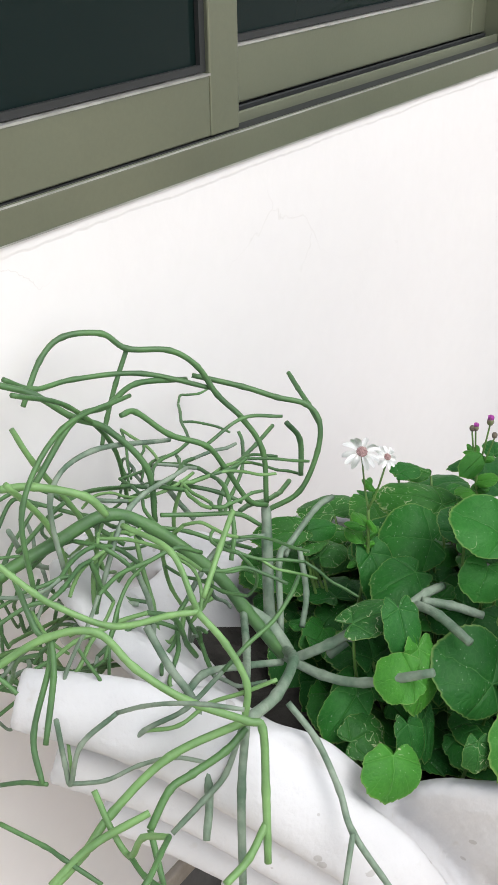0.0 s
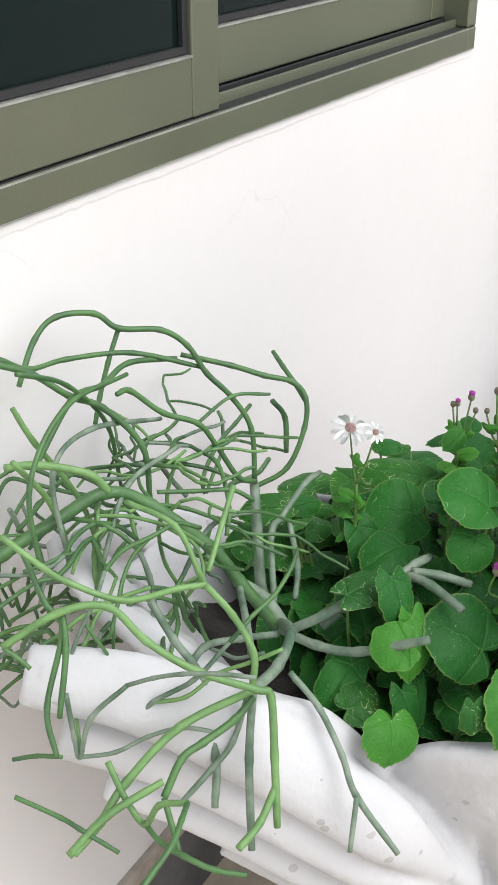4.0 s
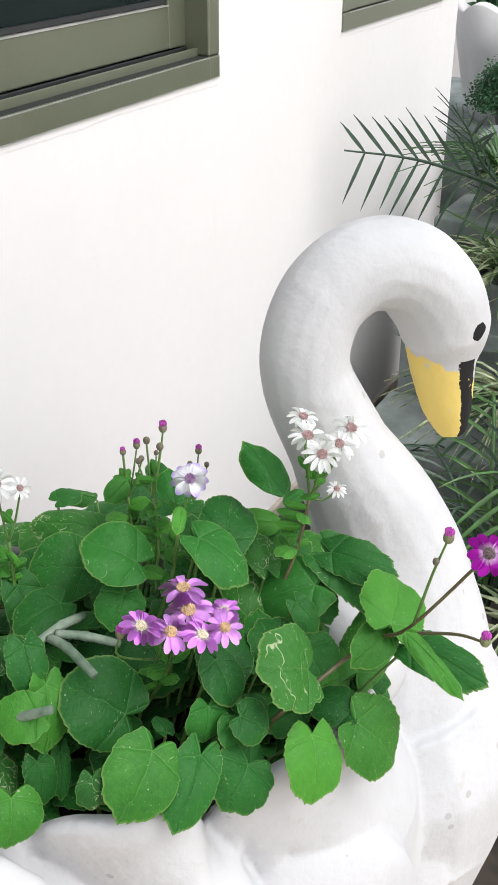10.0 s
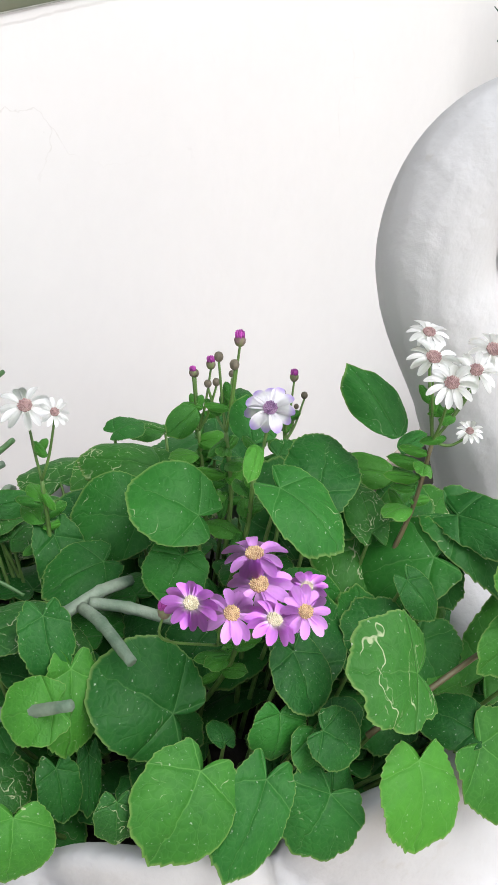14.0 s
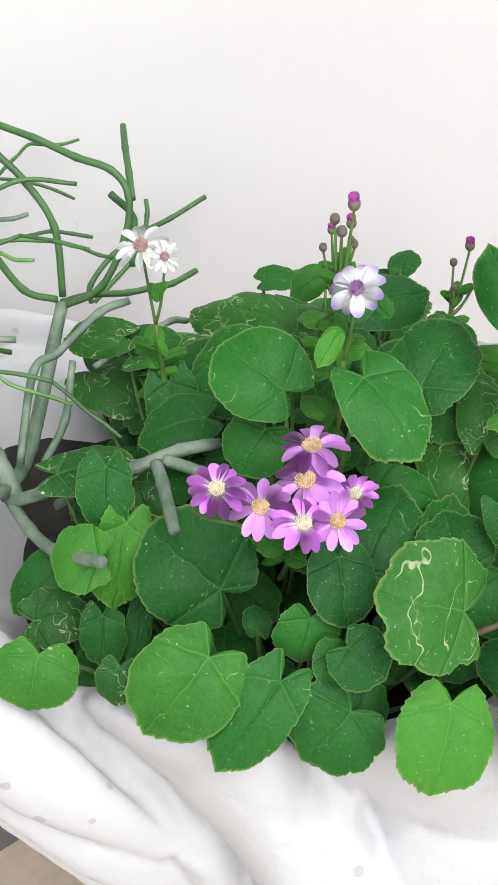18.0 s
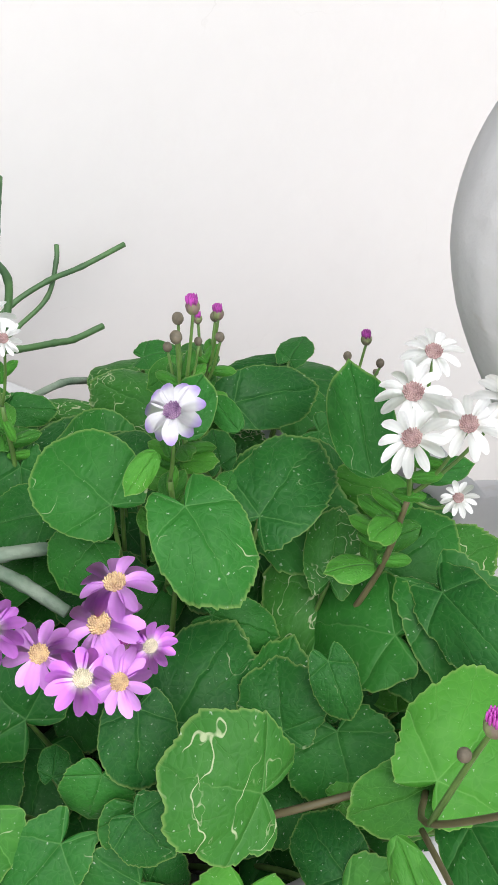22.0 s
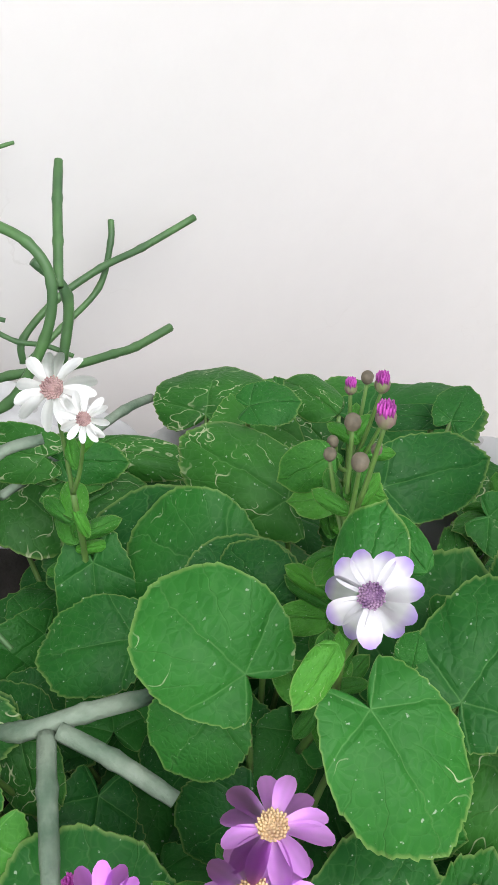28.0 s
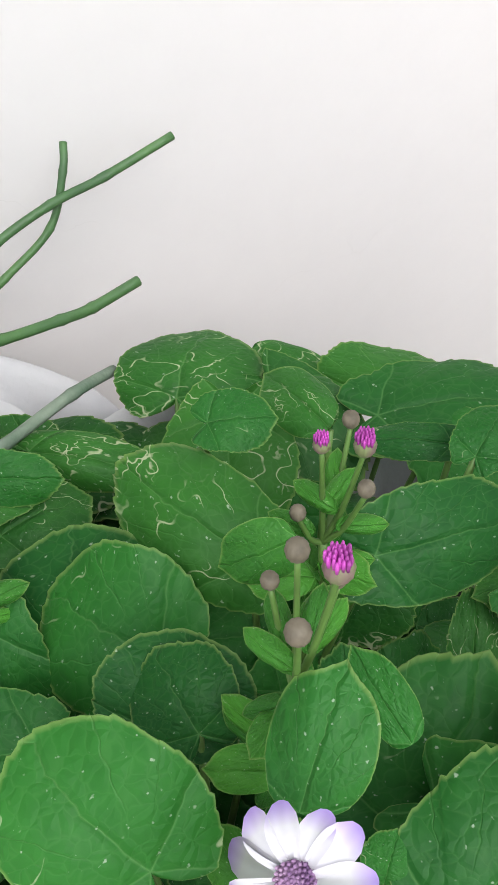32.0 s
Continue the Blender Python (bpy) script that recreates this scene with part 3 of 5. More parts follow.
def swan_shell():
    """Hollow body: outside up from the foot, over the lip and down inside."""
    bm = bmesh.new()
    count = 240
    # height, swelling of the plan, forward shift
    rows = [(0.0, 0.46, 0.06), (0.05, 0.5, 0.06), (0.14, 0.62, 0.06), (0.26, 0.82, 0.06), (0.38, 1.0, 0.06), (0.5, 1.1, 0.05), (0.62, 1.10, 0.035), (0.71, 1.055, 0.01), (0.765, 1.04, 0.0), (0.783, 1.05, 0.0),
            (0.802, 1.048, 0.0), (0.812, 1.03, 0.0), (0.807, 0.975, 0.0), (0.79, 0.93, 0.0), (0.72, 0.9, 0.0), (0.6, 0.88, 0.0)]
    rings = []
    for z, k, shift in rows:
        ring = []
        for i in range(count):
            a = 2 * math.pi * i / count
            u, v = rim_point(a)
            low = max(0.0, min(1.0, (0.8 - z) / 0.8))
            # wing lobes: rounded feather ends at the rim, their grooves running down and forward
            side = abs(math.sin(a)) ** 0.8
            where = u - 0.28 * low
            arch = 1.0
            for left, right in zip(NOTCHES, NOTCHES[1:]):
                if left <= where < right:
                    s = (where - left) / (right - left)
                    arch = max(0.12, math.sin(math.pi * s) ** 0.42)
            outer = 1.0 if k > 0.95 else 0.85
            bulge = 1 + 0.27 * (arch - 0.82) * side * outer
            lift = 0.0
            if z > 0.55:
                near = 1.0 if v < 0 else 0.25
                cut = 0.034 * math.exp(-(((u - 0.012) / 0.016) ** 2)) * (v < 0)
                lift = (-cut + (0.17 if v < 0.02 else 0.06) * max(0, (-u - 0.15) / 0.3) ** 1.2 + side * near * (0.08 * arch - 0.063) - 0.02 * (1 - near) * side + 0.006 * math.sin(23 * a) * side) * min(1, (z - 0.55) / 0.2)
            du = u * k * bulge
            if u < 0:
                tail = 0.22 + 0.33 * (z / 0.6) ** 2 if z < 0.6 else 0.55 + 2.6 * (z - 0.6)
                du = u * (min(k, tail) if k > 0.95 else min(k, tail - 0.12))
            ring.append(bm.verts.new((BODY_U + du + shift * (1 if u > 0 else 0.3), BODY_V + v * k * bulge, z + lift)))
        rings.append(ring)
    for a, b in zip(rings, rings[1:]):
        for i in range(count):
            bm.faces.new((a[i], a[(i + 1) % count], b[(i + 1) % count], b[i]))
    bm.faces.new(rings[0][::-1])
    bm.faces.new(rings[-1])
    return bm


def feather(bm, points, radii, squash=0.45, thin=1.0):
    path = smooth_path(points, 6)
    n = len(path)
    rr = []
    for i in range(n):
        t = i / (n - 1) * (len(radii) - 1)
        k = min(int(t), len(radii) - 2)
        rr.append(radii[k] + (radii[k + 1] - radii[k]) * (t - k))
    tube(bm, path, rr, 16, squash, thin)


def swan_mesh():
    bm = swan_shell()
    v = HEAD_V
    # neck, head and bill in one sweep
    neck = [(0.37, v, 0.42), (0.40, v, 0.62), (0.405, v, 0.75), (0.385, v, 0.86), (0.326, v, 0.975), (0.279, v, 1.08), (0.291, v, 1.155), (0.338, v, 1.194), (0.397, v, 1.19), (0.44, v, 1.152), (0.462, v, 1.105), (0.470, v, 1.065)]
    feather(bm, neck, [0.22, 0.17, 0.122, 0.086, 0.061, 0.052, 0.051, 0.052, 0.054, 0.057, 0.054, 0.035], 1.0)
    bill = [(0.455, v, 1.10), (0.463, v, 1.05), (0.474, v, 1.0), (0.486, v, 0.962)]
    feather(bm, bill, [0.046, 0.04, 0.032, 0.018], 0.8)
    # chest
    feather(bm, [(0.34, 0.14, 0.0), (0.38, 0.14, 0.17), (0.398, 0.14, 0.3), (0.405, 0.14, 0.42), (0.405, 0.14, 0.53), (0.39, 0.15, 0.62)], [0.1, 0.118, 0.158, 0.183, 0.19, 0.165], 1.0)
    # each wing: long feathers that overlap and lift towards the tail
    for mirror in (False, True):
        for line, radii in (
            (((-0.07, -0.138, 0.64), (-0.15, -0.142, 0.74), (-0.25, -0.108, 0.83), (-0.36, -0.066, 0.9), (-0.466, -0.035, 0.93)), (0.012, 0.036, 0.04, 0.038, 0.028)),
            (((-0.06, -0.138, 0.55), (-0.12, -0.14, 0.65), (-0.22, -0.112, 0.745), (-0.33, -0.07, 0.82), (-0.438, -0.04, 0.86)), (0.012, 0.034, 0.038, 0.035, 0.026)),
            (((-0.04, -0.135, 0.46), (-0.1, -0.13, 0.57), (-0.2, -0.105, 0.67), (-0.3, -0.07, 0.745), (-0.398, -0.035, 0.785)), (0.02, 0.032, 0.035, 0.033, 0.024)),
            (((-0.04, -0.12, 0.4), (-0.09, -0.11, 0.5), (-0.17, -0.085, 0.6), (-0.28, -0.05, 0.68)), (0.02, 0.03, 0.032, 0.024)),
        ):
            feather(bm, [(u, 2 * BODY_V - v if mirror else v, z - 0.22 * max(0, -u - 0.15) * mirror) for u, v, z in line], list(radii), 1.0, 0.5)
    # back shoulder that joins the neck to the rim
    bmesh.ops.create_uvsphere(bm, u_segments=32, v_segments=20, radius=1, matrix=Matrix.Translation((0.29, 0.265, 0.69)) @ Matrix.Diagonal((0.11, 0.095, 0.08, 1)))
    # broad sloping collar between the foot of the neck and the opening
    bmesh.ops.create_uvsphere(bm, u_segments=40, v_segments=24, radius=1, matrix=Matrix.Translation((0.295, 0.125, 0.755)) @ Matrix.Diagonal((0.085, 0.15, 0.088, 1)))
    # shoulder lobe
    bmesh.ops.create_uvsphere(bm, u_segments=32, v_segments=20, radius=1, matrix=Matrix.Translation((0.175, -0.13, 0.56)) @ Matrix.Diagonal((0.115, 0.042, 0.13, 1)))
    return bm


swan = new("swan_planter", mesh_of("swan_planter", swan_mesh(), swan_material()))
swan.matrix_world = SWAN
tagged(swan, "large white painted concrete swan planter with yellow bill, standing on paving", "planter")
fuse = swan.modifiers.new("fuse", "REMESH")
fuse.mode, fuse.voxel_size, fuse.use_smooth_shade = "VOXEL", 0.0045, True
soft = swan.modifiers.new("soften", "SMOOTH")
soft.factor, soft.iterations = 0.5, 2


def soil_mesh():
    bm = bmesh.new()
    rings = []
    for k in range(1, 9):
        ring = []
        for i in range(40):
            a = 2 * math.pi * i / 40
            u, v = rim_point(a)
            u, v = u * k / 8 * 0.82, v * k / 8 * 0.78
            p = Vector((BODY_U + u, BODY_V + v, 0.0))
            ring.append(bm.verts.new((p.x, p.y, 0.735 + 0.12 * max(0, -u - 0.1) + 0.03 * noise.noise(p * 14) + 0.012 * noise.noise(p * 50))))
        rings.append(ring)
    bm.faces.new(rings[0])
    for a, b in zip(rings, rings[1:]):
        for i in range(40):
            bm.faces.new((a[i], b[i], b[(i + 1) % 40], a[(i + 1) % 40]))
    return bm


soil = tagged(new("soil", mesh_of("soil", soil_mesh(), SOIL, True)), "dark damp potting soil filling the planter", "soil", kind="stuff")
soil.matrix_world = SWAN

# ---- the flowering plant ----
plant = thing("flowering_plant", "bushy plant with round green leaves and daisy flowers in the planter", "plant", at=(0.80, 0.54, 0.72))


def crisp(bm):
    """Keep the thin rim of a sheet from softening the shading of its faces."""
    bmesh.ops.recalc_face_normals(bm, faces=bm.faces[:])
    for e in bm.edges:
        if len(e.link_faces) == 2 and e.calc_face_angle() > 0.8:
            e.smooth = False


def blade_mesh(seed, mat, lobes=0.03, teeth=0.012, droop=0.25, fold=0.1, point=0.0, notch=1.0):
    """Heart-shaped blade, one unit long and one wide: the stalk joins at the origin, the tip lies at y = 1.
    Shallow lobes, rim teeth, sunk main veins that fan out from the stalk, and a blade that puffs up between them."""
    r = random.Random(seed)
    bm = bmesh.new()
    layer = bm.loops.layers.uv.new("blade")
    ring_at = bm.verts.layers.float.new("ring")
    count, steps = 180, (0.0, 0.16, 0.32, 0.48, 0.63, 0.77, 0.88, 0.955, 1.0)
    ph, skew, twist = r.uniform(0, 6), r.uniform(-0.05, 0.05), r.uniform(-0.1, 0.1)
    nteeth, nlobes = r.choice((31, 35, 39)), r.choice((7, 9))
    bite = [r.uniform(0.2, 1.5) for _ in range(nteeth + 1)]
    wave = [r.uniform(0.6, 1.3) for _ in range(nlobes + 1)]
    top, low = [], []
    for t in steps:
        row, under = [], []
        for i in range(count):
            a = 2 * math.pi * i / count
            turn = a if a <= math.pi else a - 2 * math.pi
            away = math.pi - abs(turn)
            gap = max(0.0, 1 - away / 0.4)
            fade = min(1.0, away / 0.5)
            s = i / count * nteeth
            tooth = teeth * bite[int(s)] * (s % 1.0 if turn < 0 else 1 - s % 1.0) * fade
            k = (i / count) * nlobes + 0.5
            lobe = lobes * wave[int(k) % nlobes] * (abs(math.sin(math.pi * k)) - 0.6) * fade
            out = 1 + lobe + tooth + 0.025 * math.sin(2 * a + ph) * fade
            full = 0.78 if away < 1.571 else 1.0
            x = 0.5 * math.copysign(abs(math.sin(turn)) ** full, turn) * out
            mid = 0.5 - 0.1 * notch
            y = mid + ((1 - mid) if abs(turn) < 1.571 else mid + 0.3 * notch) * math.cos(turn) * out + point * (max(0, 1 - abs(turn) / 0.5) ** 2 - 0.5 * max(0, 1 - abs(turn) / 0.9))
            rim = Vector((x + skew * y * (1 - y), y, 0)).lerp(Vector((0, 0.0, 0)), 0.97 * notch * gap * gap * (3 - 2 * gap))
            p = rim * t
            ang = math.atan2(p.x, p.y)
            q = p.length
            vein = abs(math.sin(2.6 * ang)) if abs(ang) < 2.42 else 0.0
            puff = 0.02 * vein**0.6 * min(1, q * 3) * (1 - 0.65 * t**3)
            z = puff + 0.05 * math.sin(math.pi * min(1, q)) - droop * max(0, p.y - 0.1) ** 2 - fold * 1.6 * p.x * p.x + 0.1 * droop * min(0, p.y) \
                + 0.045 * t**2 * math.sin(3 * a + ph) + 0.013 * t**4 * math.sin(9 * a + 2 * ph) + twist * p.x * p.y
            for rows, dz in ((row, 0.0), (under, -0.009)):
                v = bm.verts.new((p.x, p.y, z + dz))
                v[ring_at] = t
                rows.append(v)
        top.append(row)
        low.append(under)
    for rows in (top, low):
        for a, b in zip(rows, rows[1:]):
            for i in range(count):
                j = (i + 1) % count
                bm.faces.new((a[i], b[i], b[j]) if a is rows[0] else (a[i], b[i], b[j], a[j]))
    for i in range(count):
        j = (i + 1) % count
        bm.faces.new((top[-1][i], low[-1][i], low[-1][j], top[-1][j]))
    for rows in (top, low):
        bmesh.ops.pointmerge(bm, verts=rows[0], merge_co=rows[0][0].co)
    crisp(bm)
    for fc in bm.faces:
        for lp in fc.loops:
            lp[layer].uv = (lp.vert.co.x, lp.vert.co.y)
    return mesh_of("blade", bm, mat, True)


# lobes, teeth, droop, fold, point, notch
BLADE_SHAPES = {
    "round": (0.022, 0.026, 0.22, 0.12, 0.0, 1.0),
    "heart": (0.035, 0.036, 0.35, 0.2, 0.05, 1.0),
    "lobed": (0.1, 0.036, 0.3, 0.1, 0.02, 1.0),
    "toothed": (0.07, 0.045, 0.3, 0.15, 0.03, 0.9),
    "oval": (0.008, 0.01, 0.25, 0.3, 0.1, 0.0),
    "arched": (0.02, 0.032, 0.5, 0.45, 0.03, 1.0),
}
BLADE_MESHES = {(k, s, v): blade_mesh(17 * k + 5 * v + 3 * n, BLADES[k], *shape) for k in range(3) for n, (s, shape) in enumerate(BLADE_SHAPES.items()) for v in range(2)}
leaf_random = random.Random(5)
CROWN = Vector((0.80, 0.56, 0.74))


def stalk(name, points, r0, r1, mat, parent, sides=6):
    path = smooth_path(points, 6)
    n = len(path)
    bm = tube(bmesh.new(), path, [r0 + (r1 - r0) * i / (n - 1) for i in range(n)], sides)
    ob = part(name, bm, mat, parent, smooth=True)
    ob.matrix_parent_inverse = parent.matrix_basis.inverted()
    return ob


def leaf(base, tip, width, normal, tone=0, shape="heart", stalked=True):
    """A leaf from where its stalk joins to its tip; tone 0 is dark with some shade painted in, 1 light, 2 tunnelled by
    miners.
    """
    base, tip = Vector(base), Vector(tip)
    y = tip - base
    length = y.length
    y.normalize()
    z = Vector(normal)
    z = (z - y * z.dot(y)).normalized()
    x = y.cross(z)
    ob = new("leaf", BLADE_MESHES[tone, shape, leaf_random.randrange(2)])
    ob.parent = plant
    ob.matrix_parent_inverse = plant.matrix_basis.inverted()
    m = Matrix((x * width, y * length, z * (0.5 * (width + length)))).transposed().to_4x4()
    m.translation = base
    ob.matrix_basis = m
    if stalked:
        foot = base - z * 0.001
        root = CROWN.lerp(Vector((base.x, base.y, 0.74)), 0.6)
        root.z = 0.73
        mid = foot.lerp(root, 0.4) + Vector((0, 0, -0.01)) - 0.14 * length * y - 0.1 * length * z
        stalk("petiole", [foot, mid, root], 0.0015, 0.0024, STEM, plant)
    return ob


BRACT = blade_mesh(77, BLADES[1], 0.0, 0.004, 0.4, 0.5, 0.05, 0.1)


def bract(at, size, way):
    """A narrow pointed leaf on a flower stalk."""
    ob = new("bract", BRACT)
    ob.parent = plant
    ob.matrix_parent_inverse = plant.matrix_basis.inverted()
    ob.matrix_basis = basis(at, (-0.4, -0.6, 0.8), way, size) @ Matrix.Diagonal((0.42, 1.0, 1.0, 1.0))
    return ob


def petal_mesh(mat):
    bm = bmesh.new()
    layer = bm.loops.layers.uv.new("blade")
    rows = []
    for k in range(7):
        t = k / 6
        w = (0.05, 0.069, 0.088, 0.102, 0.107, 0.094, 0.05)[k]
        y = 0.095 + 0.405 * t
        z = 0.05 * math.sin(math.pi * t) - 0.05 * t * t
        rows.append([bm.verts.new((w * s, y - 0.02 * abs(s) * t, z - 0.02 * (1 - s * s) * (1 - t) + 0.016 * s * s)) for s in (-1, -0.6, -0.25, 0.25, 0.6, 1)])
    for a, b in zip(rows, rows[1:]):
        for i in range(5):
            bm.faces.new((a[i], a[i + 1], b[i + 1], b[i]))
    bmesh.ops.solidify(bm, geom=bm.faces[:], thickness=0.012)
    crisp(bm)
    for fc in bm.faces:
        for lp in fc.loops:
            lp[layer].uv = (lp.vert.co.x, (lp.vert.co.y - 0.095) / 0.405)
    return mesh_of("petal", bm, mat, True)


def disc_mesh(mat, seed=1):
    """A domed disc of many small florets, with a sunk middle."""
    r = random.Random(seed)
    bm = bmesh.new()
    bmesh.ops.create_uvsphere(bm, u_segments=16, v_segments=8, radius=0.125, matrix=Matrix.Diagonal((1, 1, 0.45, 1)))
    for k in range(70):
        a, d = k * 2.39996, 0.135 * math.sqrt((k + 0.5) / 70)
        c, s = math.cos(a), math.sin(a)
        h = 0.06 - 2.2 * d * d + (0.02 if d > 0.05 else 0.0) + r.uniform(-0.008, 0.01)
        root = Vector((d * c * 0.92, d * s * 0.92, 0.0))
        tube(bm, [root, Vector((d * c, d * s, h)), Vector((d * c * 1.06, d * s * 1.06, h + 0.012))], [0.013, 0.014, 0.006], 5)
    return mesh_of("disc", bm, mat, True)


def calyx_mesh():
    bm = bmesh.new()
    bmesh.ops.create_cone(bm, cap_ends=True, segments=12, radius1=0.04, radius2=0.1, depth=0.14, matrix=Matrix.Translation((0, 0, -0.1)))
    return mesh_of("calyx", bm, STEM, True)


PETAL_MESHES = {k: petal_mesh(m) for k, m in PETALS.items()}
DISC_MESHES = {k: disc_mesh(m) for k, m in DISCS.items()}
CALYX = calyx_mesh()
FLOWER_WORDS = {"young": "small pink daisy flower with white ring and cream disc", "pink": "pink daisy flower with yellow disc", "magenta": "deep magenta daisy flower with pale eye", "white": "white daisy flower with brown disc", "lavender": "white daisy flower with lavender petal tips"}


def flower(at, size, kind, normal):
    size *= 1.2 if kind != "lavender" else 1.08
    head = new("flower")
    head.parent = plant
    head.matrix_parent_inverse = plant.matrix_basis.inverted()
    head.matrix_basis = basis(at, normal, (leaf_random.uniform(-1, 1), leaf_random.uniform(-1, 1), 0.3), size)
    tagged(head, FLOWER_WORDS[kind])
    part("disc", DISC_MESHES[kind], None, head)
    part("calyx", CALYX, None, head)
    count = {"white": 12, "pink": 12, "young": 13, "magenta": 10, "lavender": 11}[kind]
    for k in range(count):
        p = part("petal", PETAL_MESHES[kind], None, head)
        p.matrix_basis = pose(0, 0, -0.01 * (k % 2), leaf_random.uniform(-5, 5) - 4, leaf_random.uniform(-8, 8), 360 / count * k + leaf_random.uniform(-7, 7)) @ Matrix.Scale(leaf_random.uniform(0.9, 1.05), 4) @ Matrix.Diagonal(({"white": 0.7, "pink": 0.88, "young": 0.9, "magenta": 1.15, "lavender": 1.15}[kind], 1.0, 1.0, 1.0))
    return head


def bud(at, size, open_bud=False):
    """A ribbed cup of narrow sepals on a green foot; open ones show a tuft of rolled petals."""
    at = Vector(at)
    bm = bmesh.new()
    rows = []
    profile = ((-0.62, 0.16), (-0.5, 0.36), (-0.25, 0.5), (0.05, 0.53), (0.3, 0.47), (0.48, 0.34), (0.56, 0.12))
    for h, w in profile:
        rows.append([bm.verts.new(at + size * Vector((w * (1 + 0.03 * math.cos(12 * a)) * math.cos(a), w * (1 + 0.03 * math.cos(12 * a)) * math.sin(a), h))) for a in [2 * math.pi * k / 36 for k in range(36)]])
    for a, b in zip(rows, rows[1:]):
        for k in range(36):
            bm.faces.new((a[k], a[(k + 1) % 36], b[(k + 1) % 36], b[k]))
    bm.faces.new(rows[0][::-1])
    bm.faces.new(rows[-1])
    ob = part("bud", bm, BUD_GREEN if open_bud else BUD_GREY, plant, "dull round flower bud", smooth=True)
    ob.matrix_parent_inverse = plant.matrix_basis.inverted()
    if open_bud:
        bm = bmesh.new()
        for k in range(24):
            a, d = k * 2.39996, 0.36 * math.sqrt((k + 0.5) / 24)
            c, s = math.cos(a), math.sin(a)
            tube(bm, [at + size * Vector((d * c, d * s, 0.25)), at + size * Vector((1.15 * d * c, 1.15 * d * s, 0.65)), at + size * Vector((1.25 * d * c, 1.25 * d * s, 1.05 - 0.4 * d))], [0.13 * size, 0.15 * size, 0.07 * size], 6, 1.0, 0.6)
        part("bud_petals", bm, BUD, ob, "purple unopened petals", smooth=True)


leaf((0.823, 0.524, 0.971), (0.800, 0.567, 1.000), 0.068, (-0.22, -0.62, 0.76), 0, "round")
leaf((0.849, 0.467, 1.002), (0.851, 0.411, 0.978), 0.060, (-0.06, -0.39, 0.92), 0, "heart")
leaf((0.913, 0.510, 0.903), (0.958, 0.531, 0.952), 0.074, (-0.44, -0.60, 0.66), 0, "heart")
leaf((0.837, 0.641, 0.890), (0.846, 0.689, 0.923), 0.088, (-0.44, -0.45, 0.78), 0, "round")
leaf((0.913, 0.633, 0.926), (0.878, 0.690, 0.950), 0.056, (-0.22, -0.49, 0.84), 2, "arched")
leaf((0.943, 0.792, 0.842), (0.974, 0.828, 0.860), 0.086, (-0.23, -0.15, 0.96), 2, "arched")
leaf((1.011, 0.833, 0.803), (1.049, 0.770, 0.796), 0.033, (-0.20, -0.28, 0.94), 2, "oval")
leaf((1.057, 0.741, 0.813), (1.090, 0.769, 0.827), 0.099, (-0.16, -0.18, 0.97), 1, "toothed")
leaf((0.952, 0.598, 0.948), (1.015, 0.582, 0.949), 0.049, (-0.17, -0.61, 0.77), 0, "heart")
leaf((0.854, 0.785, 0.860), (0.908, 0.739, 0.866), 0.031, (-0.30, -0.23, 0.93), 2, "arched")
leaf((0.849, 0.575, 0.940), (0.868, 0.597, 0.963), 0.059, (-0.26, -0.58, 0.77), 0, "round")
leaf((0.867, 0.504, 1.019), (0.892, 0.524, 1.046), 0.032, (-0.46, -0.46, 0.76), 0, "oval", stalked=False)
leaf((0.915, 0.592, 1.001), (0.887, 0.601, 0.987), 0.025, (-0.51, -0.62, 0.60), 1, "oval", stalked=False)
leaf((0.979, 0.680, 0.918), (0.969, 0.728, 0.921), 0.030, (-0.18, -0.02, 0.98), 2, "oval")
leaf((0.962, 0.616, 0.905), (0.935, 0.597, 0.882), 0.052, (-0.35, -0.50, 0.80), 2, "toothed")
leaf((0.977, 0.557, 0.876), (0.998, 0.584, 0.903), 0.023, (-0.35, -0.50, 0.80), 2, "toothed")
leaf((0.910, 0.511, 1.000), (0.906, 0.541, 1.014), 0.018, (-0.40, -0.43, 0.81), 0, "oval", stalked=False)
leaf((0.858, 0.565, 0.951), (0.855, 0.593, 0.967), 0.043, (-0.35, -0.50, 0.80), 0, "heart")
leaf((0.815, 0.511, 0.874), (0.777, 0.511, 0.856), 0.054, (-0.37, -0.53, 0.76), 0, "heart")
leaf((0.823, 0.740, 0.864), (0.868, 0.741, 0.874), 0.046, (-0.19, -0.19, 0.96), 2, "arched")
leaf((0.813, 0.755, 0.878), (0.850, 0.749, 0.884), 0.031, (-0.19, -0.19, 0.96), 2, "heart")
leaf((0.804, 0.663, 0.909), (0.786, 0.623, 0.862), 0.047, (-0.35, -0.64, 0.68), 0, "heart")
leaf((0.884, 0.484, 0.981), (0.893, 0.492, 0.990), 0.018, (-0.35, -0.50, 0.80), 0, "heart")
leaf((0.841, 0.481, 1.038), (0.816, 0.470, 1.027), 0.016, (-0.08, -0.62, 0.78), 1, "oval", stalked=False)
leaf((1.015, 0.635, 0.935), (0.983, 0.659, 0.937), 0.019, (-0.19, -0.19, 0.96), 0, "heart")
leaf((1.011, 0.616, 0.952), (1.031, 0.627, 0.962), 0.027, (-0.19, -0.19, 0.96), 0, "heart")
leaf((0.925, 0.696, 0.941), (0.950, 0.683, 0.947), 0.031, (-0.19, -0.19, 0.96), 0, "heart")
